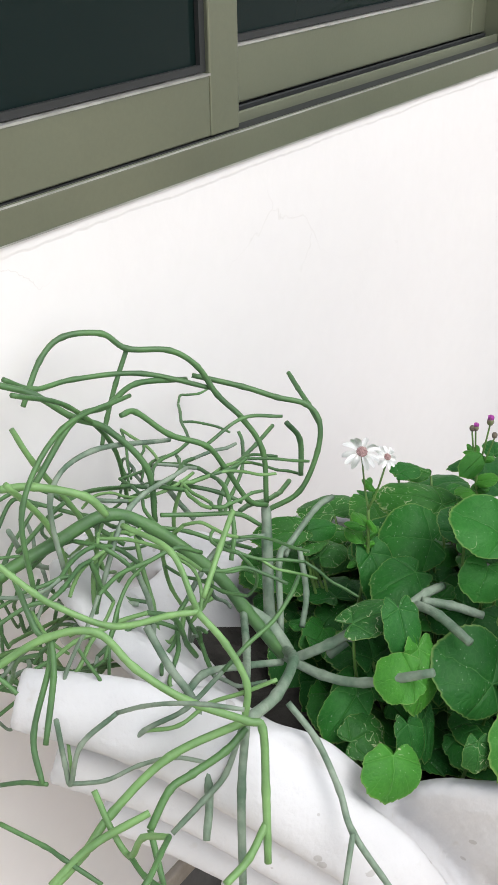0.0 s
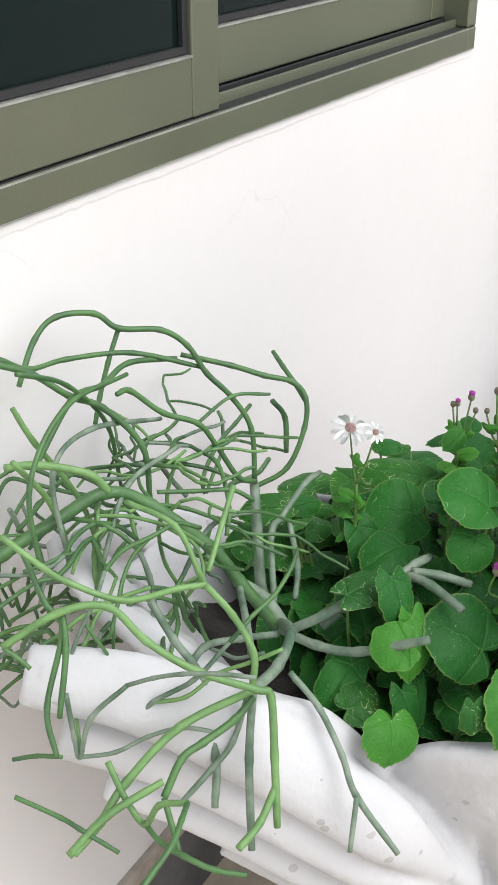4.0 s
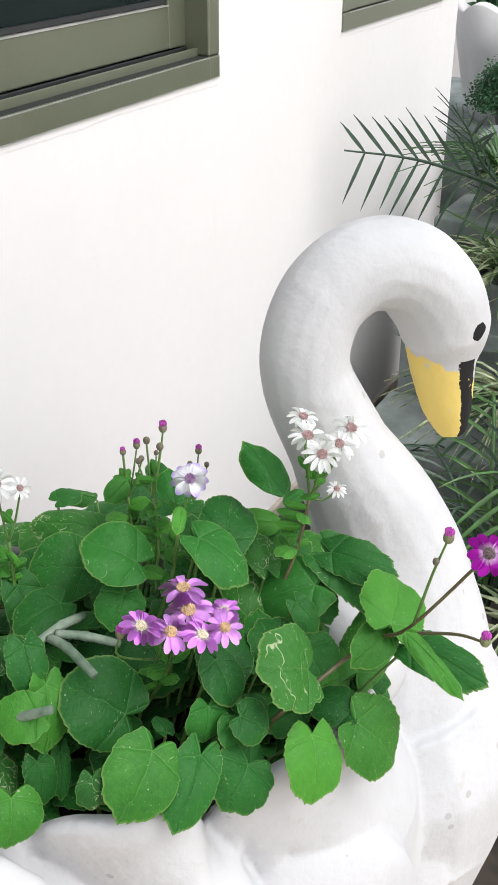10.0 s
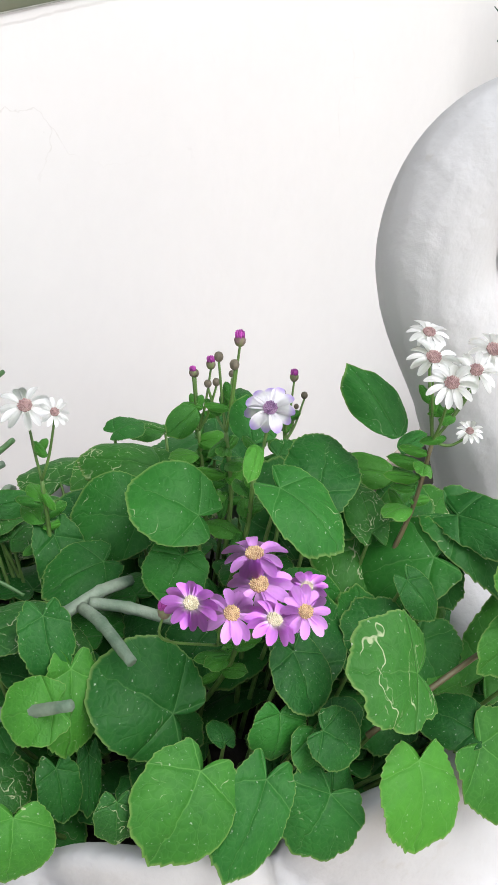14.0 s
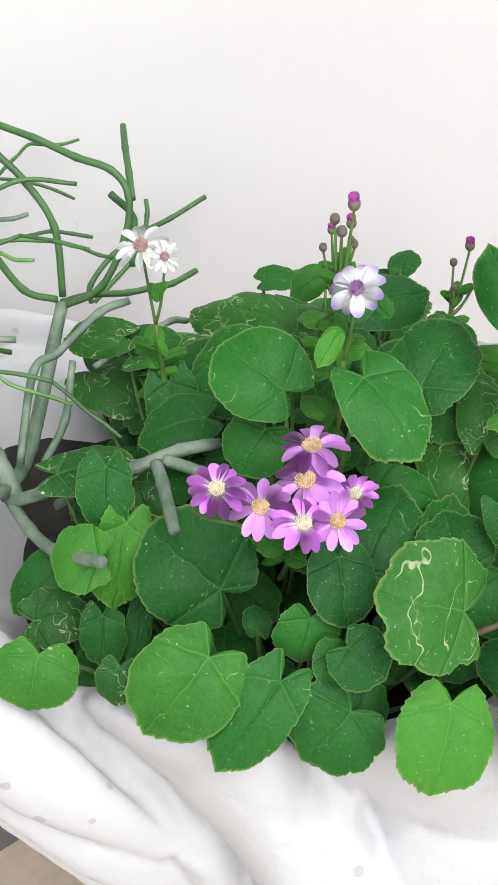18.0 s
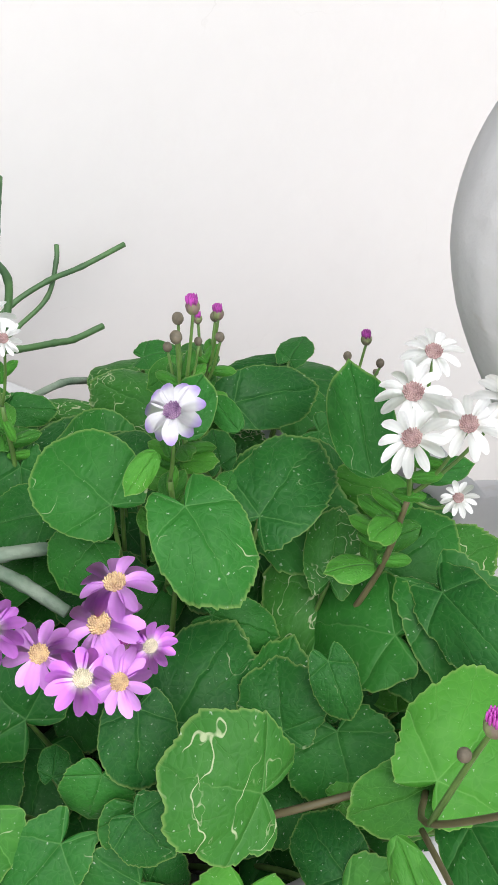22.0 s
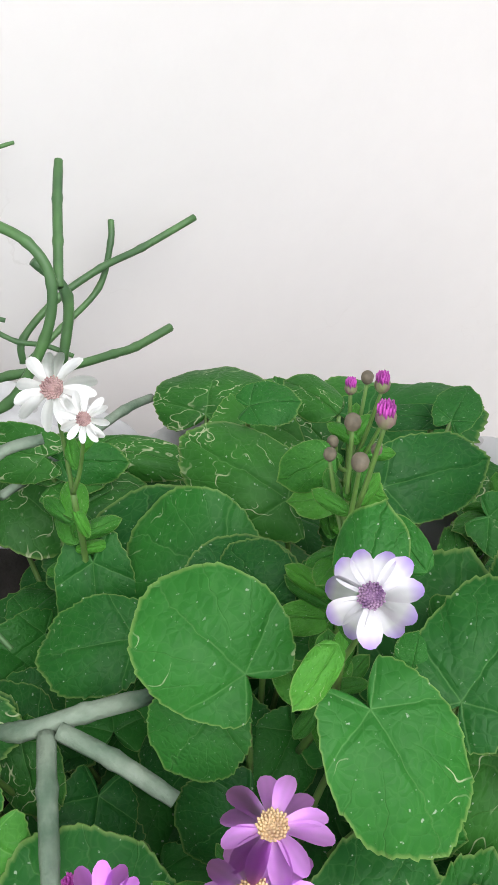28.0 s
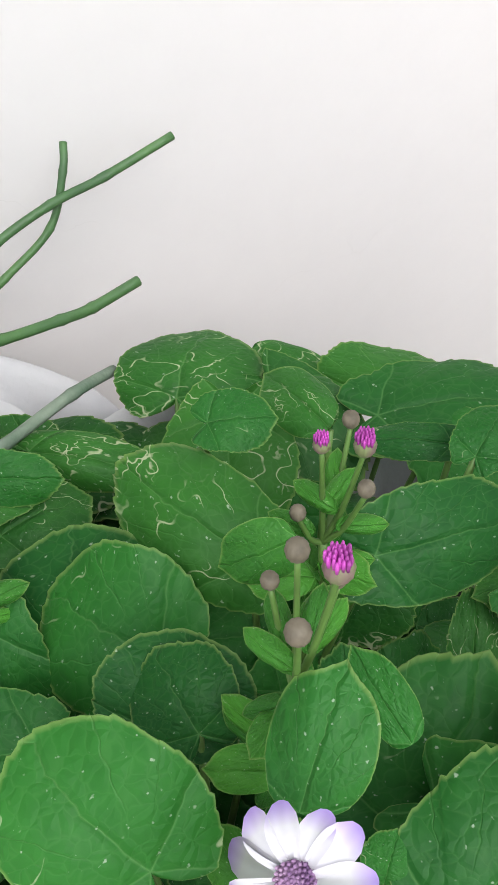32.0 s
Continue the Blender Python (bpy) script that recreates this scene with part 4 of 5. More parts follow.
leaf((0.730, 0.484, 0.863), (0.702, 0.527, 0.906), 0.086, (-0.34, -0.77, 0.54), 0, "round")
leaf((0.683, 0.424, 0.882), (0.627, 0.414, 0.856), 0.071, (-0.22, -0.67, 0.71), 1, "heart")
leaf((0.716, 0.393, 0.862), (0.657, 0.381, 0.832), 0.049, (-0.27, -0.59, 0.76), 0, "heart")
leaf((0.782, 0.413, 0.919), (0.765, 0.381, 0.891), 0.045, (-0.16, -0.60, 0.78), 0, "round")
leaf((0.751, 0.404, 0.889), (0.734, 0.395, 0.863), 0.045, (-0.34, -0.80, 0.49), 0, "heart")
leaf((0.762, 0.382, 0.877), (0.760, 0.365, 0.847), 0.051, (-0.28, -0.83, 0.49), 0, "round")
leaf((0.748, 0.360, 0.838), (0.709, 0.359, 0.817), 0.069, (-0.32, -0.71, 0.63), 0, "lobed")
leaf((0.754, 0.363, 0.829), (0.774, 0.350, 0.824), 0.041, (-0.32, -0.72, 0.61), 0, "lobed")
leaf((0.817, 0.332, 0.912), (0.774, 0.349, 0.940), 0.083, (0.02, -0.82, 0.57), 2, "lobed")
leaf((0.858, 0.379, 0.881), (0.869, 0.405, 0.912), 0.052, (-0.51, -0.56, 0.65), 0, "lobed")
leaf((0.793, 0.315, 0.857), (0.758, 0.288, 0.815), 0.062, (-0.25, -0.70, 0.67), 1, "toothed")
leaf((0.843, 0.289, 0.844), (0.858, 0.242, 0.799), 0.077, (-0.37, -0.70, 0.61), 1, "toothed")
leaf((0.932, 0.434, 0.904), (0.900, 0.462, 0.919), 0.091, (-0.19, -0.62, 0.76), 2, "toothed")
leaf((0.857, 0.463, 0.905), (0.885, 0.432, 0.899), 0.035, (-0.36, -0.48, 0.80), 0, "heart")
leaf((0.804, 0.417, 0.886), (0.858, 0.437, 0.921), 0.063, (-0.34, -0.50, 0.80), 0, "heart")
leaf((0.943, 0.377, 0.840), (0.959, 0.404, 0.869), 0.044, (-0.32, -0.61, 0.72), 1, "oval")
leaf((0.889, 0.367, 0.872), (0.879, 0.331, 0.844), 0.072, (-0.34, -0.51, 0.79), 0, "heart")
leaf((0.914, 0.317, 0.843), (0.994, 0.314, 0.877), 0.054, (-0.35, -0.50, 0.80), 1, "toothed")
leaf((0.889, 0.384, 0.871), (0.899, 0.402, 0.887), 0.030, (-0.36, -0.52, 0.78), 0, "heart")
leaf((0.981, 0.426, 0.892), (1.050, 0.412, 0.913), 0.049, (-0.35, -0.50, 0.80), 2, "heart")
leaf((0.961, 0.474, 0.933), (0.968, 0.519, 0.964), 0.032, (-0.34, -0.49, 0.80), 0, "heart")
leaf((1.000, 0.446, 0.940), (0.963, 0.493, 0.954), 0.034, (-0.35, -0.50, 0.79), 1, "oval", stalked=False)
leaf((0.992, 0.426, 0.943), (0.958, 0.436, 0.934), 0.018, (-0.36, -0.50, 0.79), 1, "oval", stalked=False)
leaf((0.875, 0.339, 0.843), (0.909, 0.321, 0.846), 0.033, (-0.34, -0.53, 0.78), 1, "heart")
leaf((0.756, 0.372, 0.886), (0.764, 0.346, 0.874), 0.044, (-0.38, -0.48, 0.79), 0, "heart")
leaf((0.815, 0.763, 0.897), (0.773, 0.798, 0.901), 0.038, (-0.35, -0.50, 0.79), 2, "heart")
leaf((0.824, 0.760, 0.891), (0.857, 0.737, 0.892), 0.029, (-0.37, -0.49, 0.79), 0, "heart")
leaf((0.696, 0.549, 0.900), (0.664, 0.525, 0.852), 0.046, (-0.28, -0.77, 0.57), 1, "toothed")
leaf((0.666, 0.539, 0.892), (0.639, 0.562, 0.894), 0.050, (-0.35, -0.50, 0.80), 1, "lobed")
leaf((0.700, 0.575, 0.935), (0.679, 0.551, 0.903), 0.041, (-0.40, -0.59, 0.70), 0, "lobed")
leaf((0.729, 0.594, 0.891), (0.721, 0.559, 0.865), 0.033, (-0.36, -0.50, 0.79), 2, "heart")
leaf((0.659, 0.538, 0.838), (0.644, 0.519, 0.808), 0.034, (-0.35, -0.70, 0.62), 0, "lobed")
leaf((0.688, 0.533, 0.830), (0.664, 0.515, 0.797), 0.020, (-0.35, -0.70, 0.62), 0, "lobed")
leaf((0.619, 0.577, 0.826), (0.654, 0.559, 0.830), 0.046, (-0.35, -0.50, 0.80), 2, "lobed")
leaf((0.603, 0.524, 0.850), (0.578, 0.507, 0.822), 0.060, (-0.30, -0.68, 0.67), 1, "heart")
leaf((0.634, 0.456, 0.878), (0.621, 0.448, 0.855), 0.031, (-0.49, -0.70, 0.52), 2, "lobed")
leaf((0.676, 0.612, 0.916), (0.729, 0.585, 0.921), 0.043, (-0.19, -0.19, 0.96), 2, "heart")
leaf((0.794, 0.802, 0.847), (0.820, 0.744, 0.841), 0.071, (-0.19, -0.19, 0.96), 2, "heart")
leaf((0.862, 0.619, 0.910), (0.827, 0.664, 0.920), 0.078, (-0.40, -0.49, 0.78), 0, "round")
leaf((0.810, 0.532, 0.938), (0.779, 0.526, 0.921), 0.051, (-0.35, -0.50, 0.80), 0, "heart")
leaf((0.657, 0.594, 0.848), (0.610, 0.596, 0.828), 0.044, (-0.35, -0.50, 0.80), 0, "heart")
leaf((0.849, 0.395, 0.875), (0.888, 0.416, 0.908), 0.040, (-0.33, -0.55, 0.76), 0, "toothed")
leaf((0.970, 0.431, 0.911), (1.022, 0.429, 0.930), 0.057, (-0.32, -0.47, 0.82), 0, "heart")
leaf((0.992, 0.443, 0.879), (1.025, 0.396, 0.863), 0.045, (-0.33, -0.50, 0.80), 2, "heart")
leaf((0.923, 0.427, 0.933), (0.948, 0.453, 0.962), 0.036, (-0.34, -0.54, 0.77), 2, "heart")
leaf((0.972, 0.378, 0.937), (0.978, 0.296, 0.900), 0.070, (-0.33, -0.51, 0.80), 0, "toothed", stalked=False)
leaf((0.892, 0.278, 0.934), (0.962, 0.290, 0.954), 0.068, (-0.31, -0.51, 0.80), 1, "toothed", stalked=False)
leaf((0.843, 0.248, 0.969), (0.834, 0.183, 0.927), 0.023, (-0.38, -0.47, 0.80), 1, "oval", stalked=False)
leaf((0.896, 0.282, 0.923), (0.849, 0.293, 0.911), 0.040, (-0.33, -0.58, 0.74), 1, "lobed", stalked=False)
leaf((0.921, 0.327, 0.831), (0.947, 0.287, 0.818), 0.041, (-0.37, -0.50, 0.78), 0, "heart")
leaf((0.890, 0.378, 0.927), (0.886, 0.350, 0.907), 0.029, (-0.35, -0.50, 0.79), 0, "heart")
leaf((0.903, 0.303, 0.818), (0.883, 0.334, 0.829), 0.028, (-0.37, -0.51, 0.78), 0, "toothed")
leaf((0.949, 0.421, 1.010), (0.968, 0.474, 1.055), 0.040, (-0.38, -0.52, 0.76), 0, "oval", stalked=False)
leaf((1.010, 0.450, 0.959), (1.041, 0.437, 0.965), 0.018, (-0.35, -0.56, 0.75), 0, "oval", stalked=False)
leaf((0.861, 0.816, 0.811), (0.807, 0.835, 0.806), 0.057, (-0.28, -0.59, 0.76), 2, "heart")
leaf((0.802, 0.608, 0.906), (0.753, 0.628, 0.903), 0.053, (-0.20, -0.31, 0.93), 0, "toothed")
leaf((0.700, 0.600, 0.862), (0.722, 0.630, 0.893), 0.049, (-0.11, -0.68, 0.73), 0, "toothed")
leaf((0.694, 0.597, 0.837), (0.662, 0.621, 0.840), 0.041, (-0.29, -0.50, 0.82), 0, "toothed")
leaf((1.009, 0.572, 0.913), (1.032, 0.542, 0.901), 0.040, (-0.23, -0.52, 0.82), 0, "toothed")
leaf((0.945, 0.490, 0.899), (0.971, 0.490, 0.931), 0.041, (-0.68, -0.47, 0.56), 0, "toothed")
leaf((0.800, 0.391, 0.852), (0.822, 0.374, 0.851), 0.028, (-0.29, -0.42, 0.86), 0, "toothed")
leaf((0.729, 0.437, 0.861), (0.739, 0.452, 0.869), 0.020, (-0.03, -0.46, 0.89), 0, "toothed")
leaf((0.957, 0.388, 0.898), (0.936, 0.359, 0.882), 0.040, (-0.45, -0.17, 0.88), 0, "toothed")
leaf((0.963, 0.407, 0.909), (0.982, 0.378, 0.905), 0.035, (-0.42, -0.40, 0.82), 0, "toothed")
leaf((0.901, 0.259, 0.909), (0.888, 0.181, 0.907), 0.047, (-0.44, 0.05, 0.90), 0, "toothed")
leaf((0.920, 0.503, 0.943), (0.943, 0.439, 0.942), 0.068, (-0.57, -0.21, 0.79), 0, "toothed")
leaf((0.939, 0.379, 0.918), (0.901, 0.443, 0.898), 0.077, (-0.60, -0.10, 0.79), 0, "toothed")
leaf((0.849, 0.297, 0.849), (0.845, 0.339, 0.857), 0.043, (-0.43, -0.21, 0.88), 0, "toothed")
leaf((1.000, 0.781, 0.806), (1.012, 0.725, 0.806), 0.046, (-0.16, -0.03, 0.99), 2, "heart")
leaf((0.848, 0.821, 0.802), (0.905, 0.788, 0.815), 0.067, (-0.25, -0.06, 0.97), 2, "heart")
leaf((0.910, 0.542, 0.949), (0.916, 0.563, 0.964), 0.026, (-0.29, -0.50, 0.82), 0, "toothed")
leaf((0.958, 0.748, 0.866), (0.922, 0.693, 0.842), 0.070, (-0.14, -0.32, 0.94), 2, "heart")
leaf((0.949, 0.764, 0.801), (0.893, 0.801, 0.801), 0.067, (-0.04, -0.06, 1.00), 2, "heart")
leaf((0.993, 0.773, 0.843), (1.004, 0.699, 0.845), 0.056, (-0.15, 0.01, 0.99), 2, "heart")
leaf((1.053, 0.695, 0.851), (1.051, 0.631, 0.853), 0.051, (-0.09, 0.03, 1.00), 0, "toothed")
leaf((0.868, 0.819, 0.790), (0.926, 0.780, 0.803), 0.071, (-0.19, 0.05, 0.98), 2, "heart")
leaf((1.094, 0.689, 0.799), (1.094, 0.634, 0.795), 0.055, (-0.06, -0.07, 1.00), 2, "heart")
leaf((1.031, 0.719, 0.850), (1.110, 0.690, 0.858), 0.068, (-0.09, 0.02, 1.00), 0, "toothed")
leaf((0.895, 0.462, 0.974), (0.947, 0.479, 1.001), 0.061, (-0.32, -0.38, 0.87), 0, "toothed")
leaf((0.969, 0.374, 0.943), (0.966, 0.304, 0.945), 0.048, (-0.53, 0.04, 0.85), 0, "toothed")
flower((0.722, 0.456, 0.984), 0.0333, 'young', (-0.18, -0.43, 0.89))
flower((0.740, 0.436, 0.972), 0.0357, 'pink', (-0.21, -0.44, 0.87))
flower((0.754, 0.411, 0.968), 0.0345, 'young', (0.12, -0.36, 0.92))
flower((0.770, 0.396, 0.971), 0.0323, 'pink', (-0.50, -0.42, 0.76))
flower((0.795, 0.410, 0.969), 0.0270, 'young', (-0.37, 0.01, 0.93))
flower((0.795, 0.454, 0.980), 0.0410, 'pink', (-0.05, -0.01, 1.00))
flower((0.777, 0.438, 0.971), 0.0426, 'pink', (-0.24, -0.07, 0.97))
flower((0.853, 0.478, 1.064), 0.0365, 'lavender', (-0.50, -0.30, 0.81))
flower((0.807, 0.681, 1.027), 0.0366, 'white', (-0.35, -0.35, 0.87))
flower((0.811, 0.653, 1.028), 0.0228, 'white', (-0.34, -0.64, 0.69))
flower((0.986, 0.419, 1.086), 0.0306, 'white', (-0.12, -0.26, 0.96))
flower((0.960, 0.402, 1.080), 0.0358, 'white', (-0.25, -0.31, 0.92))
flower((0.942, 0.378, 1.073), 0.0346, 'white', (-0.46, -0.13, 0.88))
flower((0.976, 0.374, 1.070), 0.0326, 'white', (-0.39, -0.31, 0.86))
flower((1.000, 0.371, 1.078), 0.0364, 'white', (-0.27, -0.32, 0.91))
flower((0.973, 0.373, 1.019), 0.0197, 'white', (-0.35, -0.19, 0.92))
flower((0.866, 0.186, 1.060), 0.0351, 'magenta', (-0.55, -0.50, 0.67))
# inner leaves, low, all in the dark tone that has shade painted in
fill = random.Random(21)
for k in range(150):
    u, v = fill.uniform(-0.15, 0.25), fill.uniform(-0.075, 0.28)
    top = 0.934 + 0.253 * u + 0.401 * v - 2.112 * u * u - 2.416 * v * v
    q = SWAN @ Vector((u, v, fill.uniform(0.76, max(0.79, top - 0.06))))
    a = fill.uniform(0, 2 * math.pi)
    size = fill.uniform(0.035, 0.06)
    leaf(q, q + size * Vector((math.cos(a), math.sin(a), fill.uniform(-0.35, 0.1))), size * fill.uniform(0.9, 1.2), (fill.uniform(-0.5, 0.3), fill.uniform(-0.7, 0.1), 0.8), 0, fill.choice(("round", "heart", "lobed", "toothed")), stalked=k % 3 == 0)


def spray(foot, heads, mat=STEM, leaves=3):
    """A flower stalk from its foot that branches to each head."""
    foot = Vector(foot)
    heads = [Vector(h) for h in heads]
    mean = sum(heads, Vector()) / len(heads)
    joint = foot.lerp(mean, 0.66)
    stalk("stalk", [foot, foot.lerp(joint, 0.5) + Vector((0.004, -0.003, 0)), joint], 0.0023, 0.0018, mat, plant)
    for k in range(2 * leaves):
        a = fill.uniform(0, 6.28)
        bract(tuple(foot.lerp(joint, 0.45 + 0.55 * k / (2 * leaves))), fill.uniform(0.016, 0.028), (math.cos(a), math.sin(a), 0.7))
    for h in heads:
        bract(tuple(joint.lerp(h, 0.35)), 0.019, (fill.uniform(-1, 1), fill.uniform(-1, 1), 0.8))
        stalk("stalk", [joint, joint.lerp(h, 0.5) + Vector((0, 0, -0.008)), h + Vector((0, 0, -0.004))], 0.0014, 0.001, STEM, plant)
    for k in range(leaves):
        p = foot.lerp(joint, 0.5 + 0.5 * k / max(1, leaves))
        a = fill.uniform(0, 6.28)
        out = Vector((math.cos(a), math.sin(a), 0.4))
        size = fill.uniform(0.018, 0.03)
        leaf(p, p + size * out, 0.7 * size, (fill.uniform(-0.6, 0), fill.uniform(-0.6, 0), 0.7), 1, "oval", stalked=False)


spray((0.79, 0.50, 0.82), [(0.722, 0.456, 0.984), (0.740, 0.436, 0.972), (0.754, 0.411, 0.968), (0.770, 0.396, 0.971), (0.795, 0.412, 0.965), (0.795, 0.454, 0.980), (0.777, 0.438, 0.971)])
spray((0.85, 0.52, 0.88), [(0.853, 0.478, 1.064)])
spray((0.79, 0.67, 0.84), [(0.807, 0.681, 1.027), (0.811, 0.653, 1.028)])
spray((0.925, 0.415, 0.9), [(0.986, 0.419, 1.086), (0.960, 0.402, 1.080), (0.942, 0.378, 1.073), (0.976, 0.374, 1.070), (1.000, 0.371, 1.078), (0.973, 0.373, 1.019)], STEM_RED)
# low branch that leans out over the breast
stalk("stalk", [(0.80, 0.36, 0.85), (0.834, 0.327, 0.888), (0.895, 0.297, 0.905), (0.862, 0.25, 0.96), (0.865, 0.188, 1.056)], 0.0026, 0.0016, STEM_RED, plant)
stalk("stalk", [(0.86, 0.25, 0.955), (0.84, 0.2, 0.985), (0.817, 0.169, 1.003)], 0.0018, 0.0012, STEM_RED, plant)
stalk("stalk", [(0.860, 0.245, 0.968), (0.868, 0.235, 1.02), (0.870, 0.225, 1.058)], 0.0018, 0.0012, STEM, plant)
bud((0.817, 0.169, 1.005), 0.009, True)
bud((0.870, 0.224, 1.063), 0.0095, True)
bud((0.862, 0.231, 1.04), 0.006)
# leafy stalks of buds behind the lavender flower, and one towards the neck
for foot, heads in (
    ((0.87, 0.535, 0.9), [((0.897, 0.534, 1.086), 0.0082, True), ((0.895, 0.553, 1.068), 0.0068, False), ((0.882, 0.529, 1.073), 0.007, False), ((0.889, 0.560, 1.045), 0.0055, False), ((0.905, 0.548, 1.05), 0.0048, False)]),
    ((0.915, 0.6, 0.88), [((0.945, 0.598, 1.028), 0.0075, True), ((0.954, 0.622, 1.009), 0.0062, False), ((0.935, 0.610, 1.021), 0.006, True), ((0.941, 0.590, 1.015), 0.006, False), ((0.922, 0.605, 0.994), 0.0058, False)]),
    ((0.99, 0.57, 0.84), [((1.06, 0.586, 0.969), 0.0078, True), ((1.046, 0.59, 0.957), 0.006, False), ((1.069, 0.58, 0.947), 0.006, False), ((1.04, 0.582, 0.939), 0.0052, False), ((1.074, 0.592, 0.929), 0.0045, False)]),
):
    spray(foot, [q for q, _, _ in heads], STEM, 4)
    for q, size, opened in heads:
        bud(q, size, opened)
for q in ((0.746, 0.449, 0.965), (0.786, 0.428, 0.959), (0.718, 0.476, 0.971)):
    stalk("stalk", [(0.775, 0.475, 0.9), (q[0] + 0.004, q[1] + 0.006, q[2] - 0.03), q], 0.0012, 0.001, STEM, plant)
    bud(q, 0.0085, True)

# ---- the stick plant ----
succulent = thing("stick_plant", "tangled leafless succulent of thin jointed stems hanging over the planter", "plant", at=(0.58, 0.64, 0.73))


def stick(points, radius, tone=0):
    """A round stem, slightly thicker at its joints, with a blunt end."""
    radius *= 0.86 if radius > 0.0055 else 0.68
    path = smooth_path(points, 7)
    n = len(path)
    rr = []
    for i in range(n):
        k = 1.0 + (0.16 if i % 7 == 0 and 0 < i < n - 1 else 0.0)
        rr.append(radius * k * (1.0 if i < n - 2 else 0.9))
    ob = part("stem", tube(bmesh.new(), path, rr, 8), STICKS[tone], succulent, smooth=True)
    ob.matrix_parent_inverse = succulent.matrix_basis.inverted()


stick([(0.654, 0.676, 0.860), (0.638, 0.716, 0.917), (0.624, 0.740, 0.957), (0.595, 0.792, 1.006), (0.564, 0.821, 1.027), (0.516, 0.843, 1.014), (0.464, 0.866, 0.997), (0.427, 0.874, 0.984)], 0.0075, 0)
stick([(0.661, 0.686, 0.861), (0.696, 0.723, 0.860), (0.773, 0.780, 0.943)], 0.0072, 1)
stick([(0.772, 0.779, 0.940), (0.799, 0.753, 0.960), (0.826, 0.747, 1.000), (0.838, 0.753, 1.031), (0.834, 0.769, 1.049), (0.817, 0.795, 1.057), (0.798, 0.827, 1.069), (0.769, 0.874, 1.082)], 0.0045, 0)
stick([(0.842, 0.755, 1.025), (0.853, 0.776, 1.038), (0.864, 0.798, 1.049), (0.875, 0.818, 1.059)], 0.0042, 0)
stick([(0.775, 0.781, 0.948), (0.785, 0.792, 1.005), (0.776, 0.812, 1.043), (0.761, 0.834, 1.072), (0.750, 0.851, 1.105), (0.730, 0.871, 1.126), (0.695, 0.899, 1.134), (0.677, 0.916, 1.153), (0.643, 0.938, 1.156), (0.612, 0.941, 1.141), (0.576, 0.933, 1.107)], 0.0046, 0)
stick([(0.698, 0.902, 1.132), (0.677, 0.902, 1.100), (0.658, 0.900, 1.069), (0.644, 0.897, 1.044)], 0.0040, 0)
stick([(0.767, 0.775, 0.951), (0.743, 0.783, 0.967), (0.727, 0.800, 1.008), (0.709, 0.811, 1.040), (0.677, 0.833, 1.061), (0.652, 0.854, 1.091), (0.628, 0.852, 1.098)], 0.0045, 0)
stick([(0.720, 0.820, 1.033), (0.768, 0.806, 1.049), (0.808, 0.782, 1.041)], 0.0030, 0)
stick([(0.365, 0.775, 0.995), (0.404, 0.747, 1.016), (0.432, 0.716, 1.017), (0.441, 0.684, 0.988), (0.457, 0.645, 0.962), (0.482, 0.601, 0.943), (0.489, 0.590, 0.935), (0.473, 0.576, 0.886), (0.452, 0.560, 0.829)], 0.0052, 2)
stick([(0.495, 0.610, 0.929), (0.437, 0.649, 0.913), (0.383, 0.668, 0.884), (0.349, 0.670, 0.867), (0.319, 0.674, 0.856)], 0.0055, 2)
stick([(0.501, 0.615, 0.922), (0.561, 0.624, 0.903), (0.620, 0.644, 0.894), (0.657, 0.678, 0.868)], 0.0062, 1)
stick([(0.501, 0.615, 0.922), (0.475, 0.603, 0.869), (0.444, 0.581, 0.796)], 0.0055, 1)
stick([(0.560, 0.611, 0.901), (0.555, 0.577, 0.878), (0.543, 0.545, 0.845), (0.529, 0.522, 0.819), (0.522, 0.474, 0.779)], 0.0045, 1)
stick([(0.522, 0.518, 0.827), (0.492, 0.508, 0.790)], 0.0040, 1)
stick([(0.501, 0.664, 1.017), (0.506, 0.639, 0.991), (0.505, 0.617, 0.959), (0.494, 0.612, 0.929)], 0.0048, 2)
stick([(0.401, 0.799, 1.076), (0.414, 0.766, 1.048), (0.424, 0.751, 1.034), (0.448, 0.712, 1.015), (0.482, 0.679, 1.019), (0.501, 0.664, 1.017)], 0.0042, 2)
stick([(0.418, 0.794, 1.054), (0.408, 0.764, 1.018), (0.405, 0.744, 1.000), (0.368, 0.735, 0.946), (0.354, 0.716, 0.913)], 0.0040, 0)
stick([(0.652, 0.668, 0.862), (0.668, 0.632, 0.888), (0.694, 0.613, 0.901)], 0.0062, 1)
stick([(0.653, 0.679, 0.863), (0.650, 0.630, 0.862), (0.652, 0.583, 0.873), (0.660, 0.516, 0.911)], 0.0058, 1)
stick([(0.680, 0.640, 0.862), (0.705, 0.612, 0.893), (0.729, 0.585, 0.912), (0.760, 0.575, 0.917), (0.793, 0.572, 0.908)], 0.0058, 1)
stick([(0.739, 0.574, 0.916), (0.728, 0.545, 0.922), (0.711, 0.503, 0.918)], 0.0056, 1)
stick([(0.745, 0.572, 0.918), (0.762, 0.548, 0.912), (0.780, 0.520, 0.900)], 0.0056, 1)
stick([(0.637, 0.669, 0.869), (0.592, 0.685, 0.887), (0.547, 0.698, 0.902), (0.505, 0.690, 0.898), (0.465, 0.672, 0.885)], 0.0055, 1)
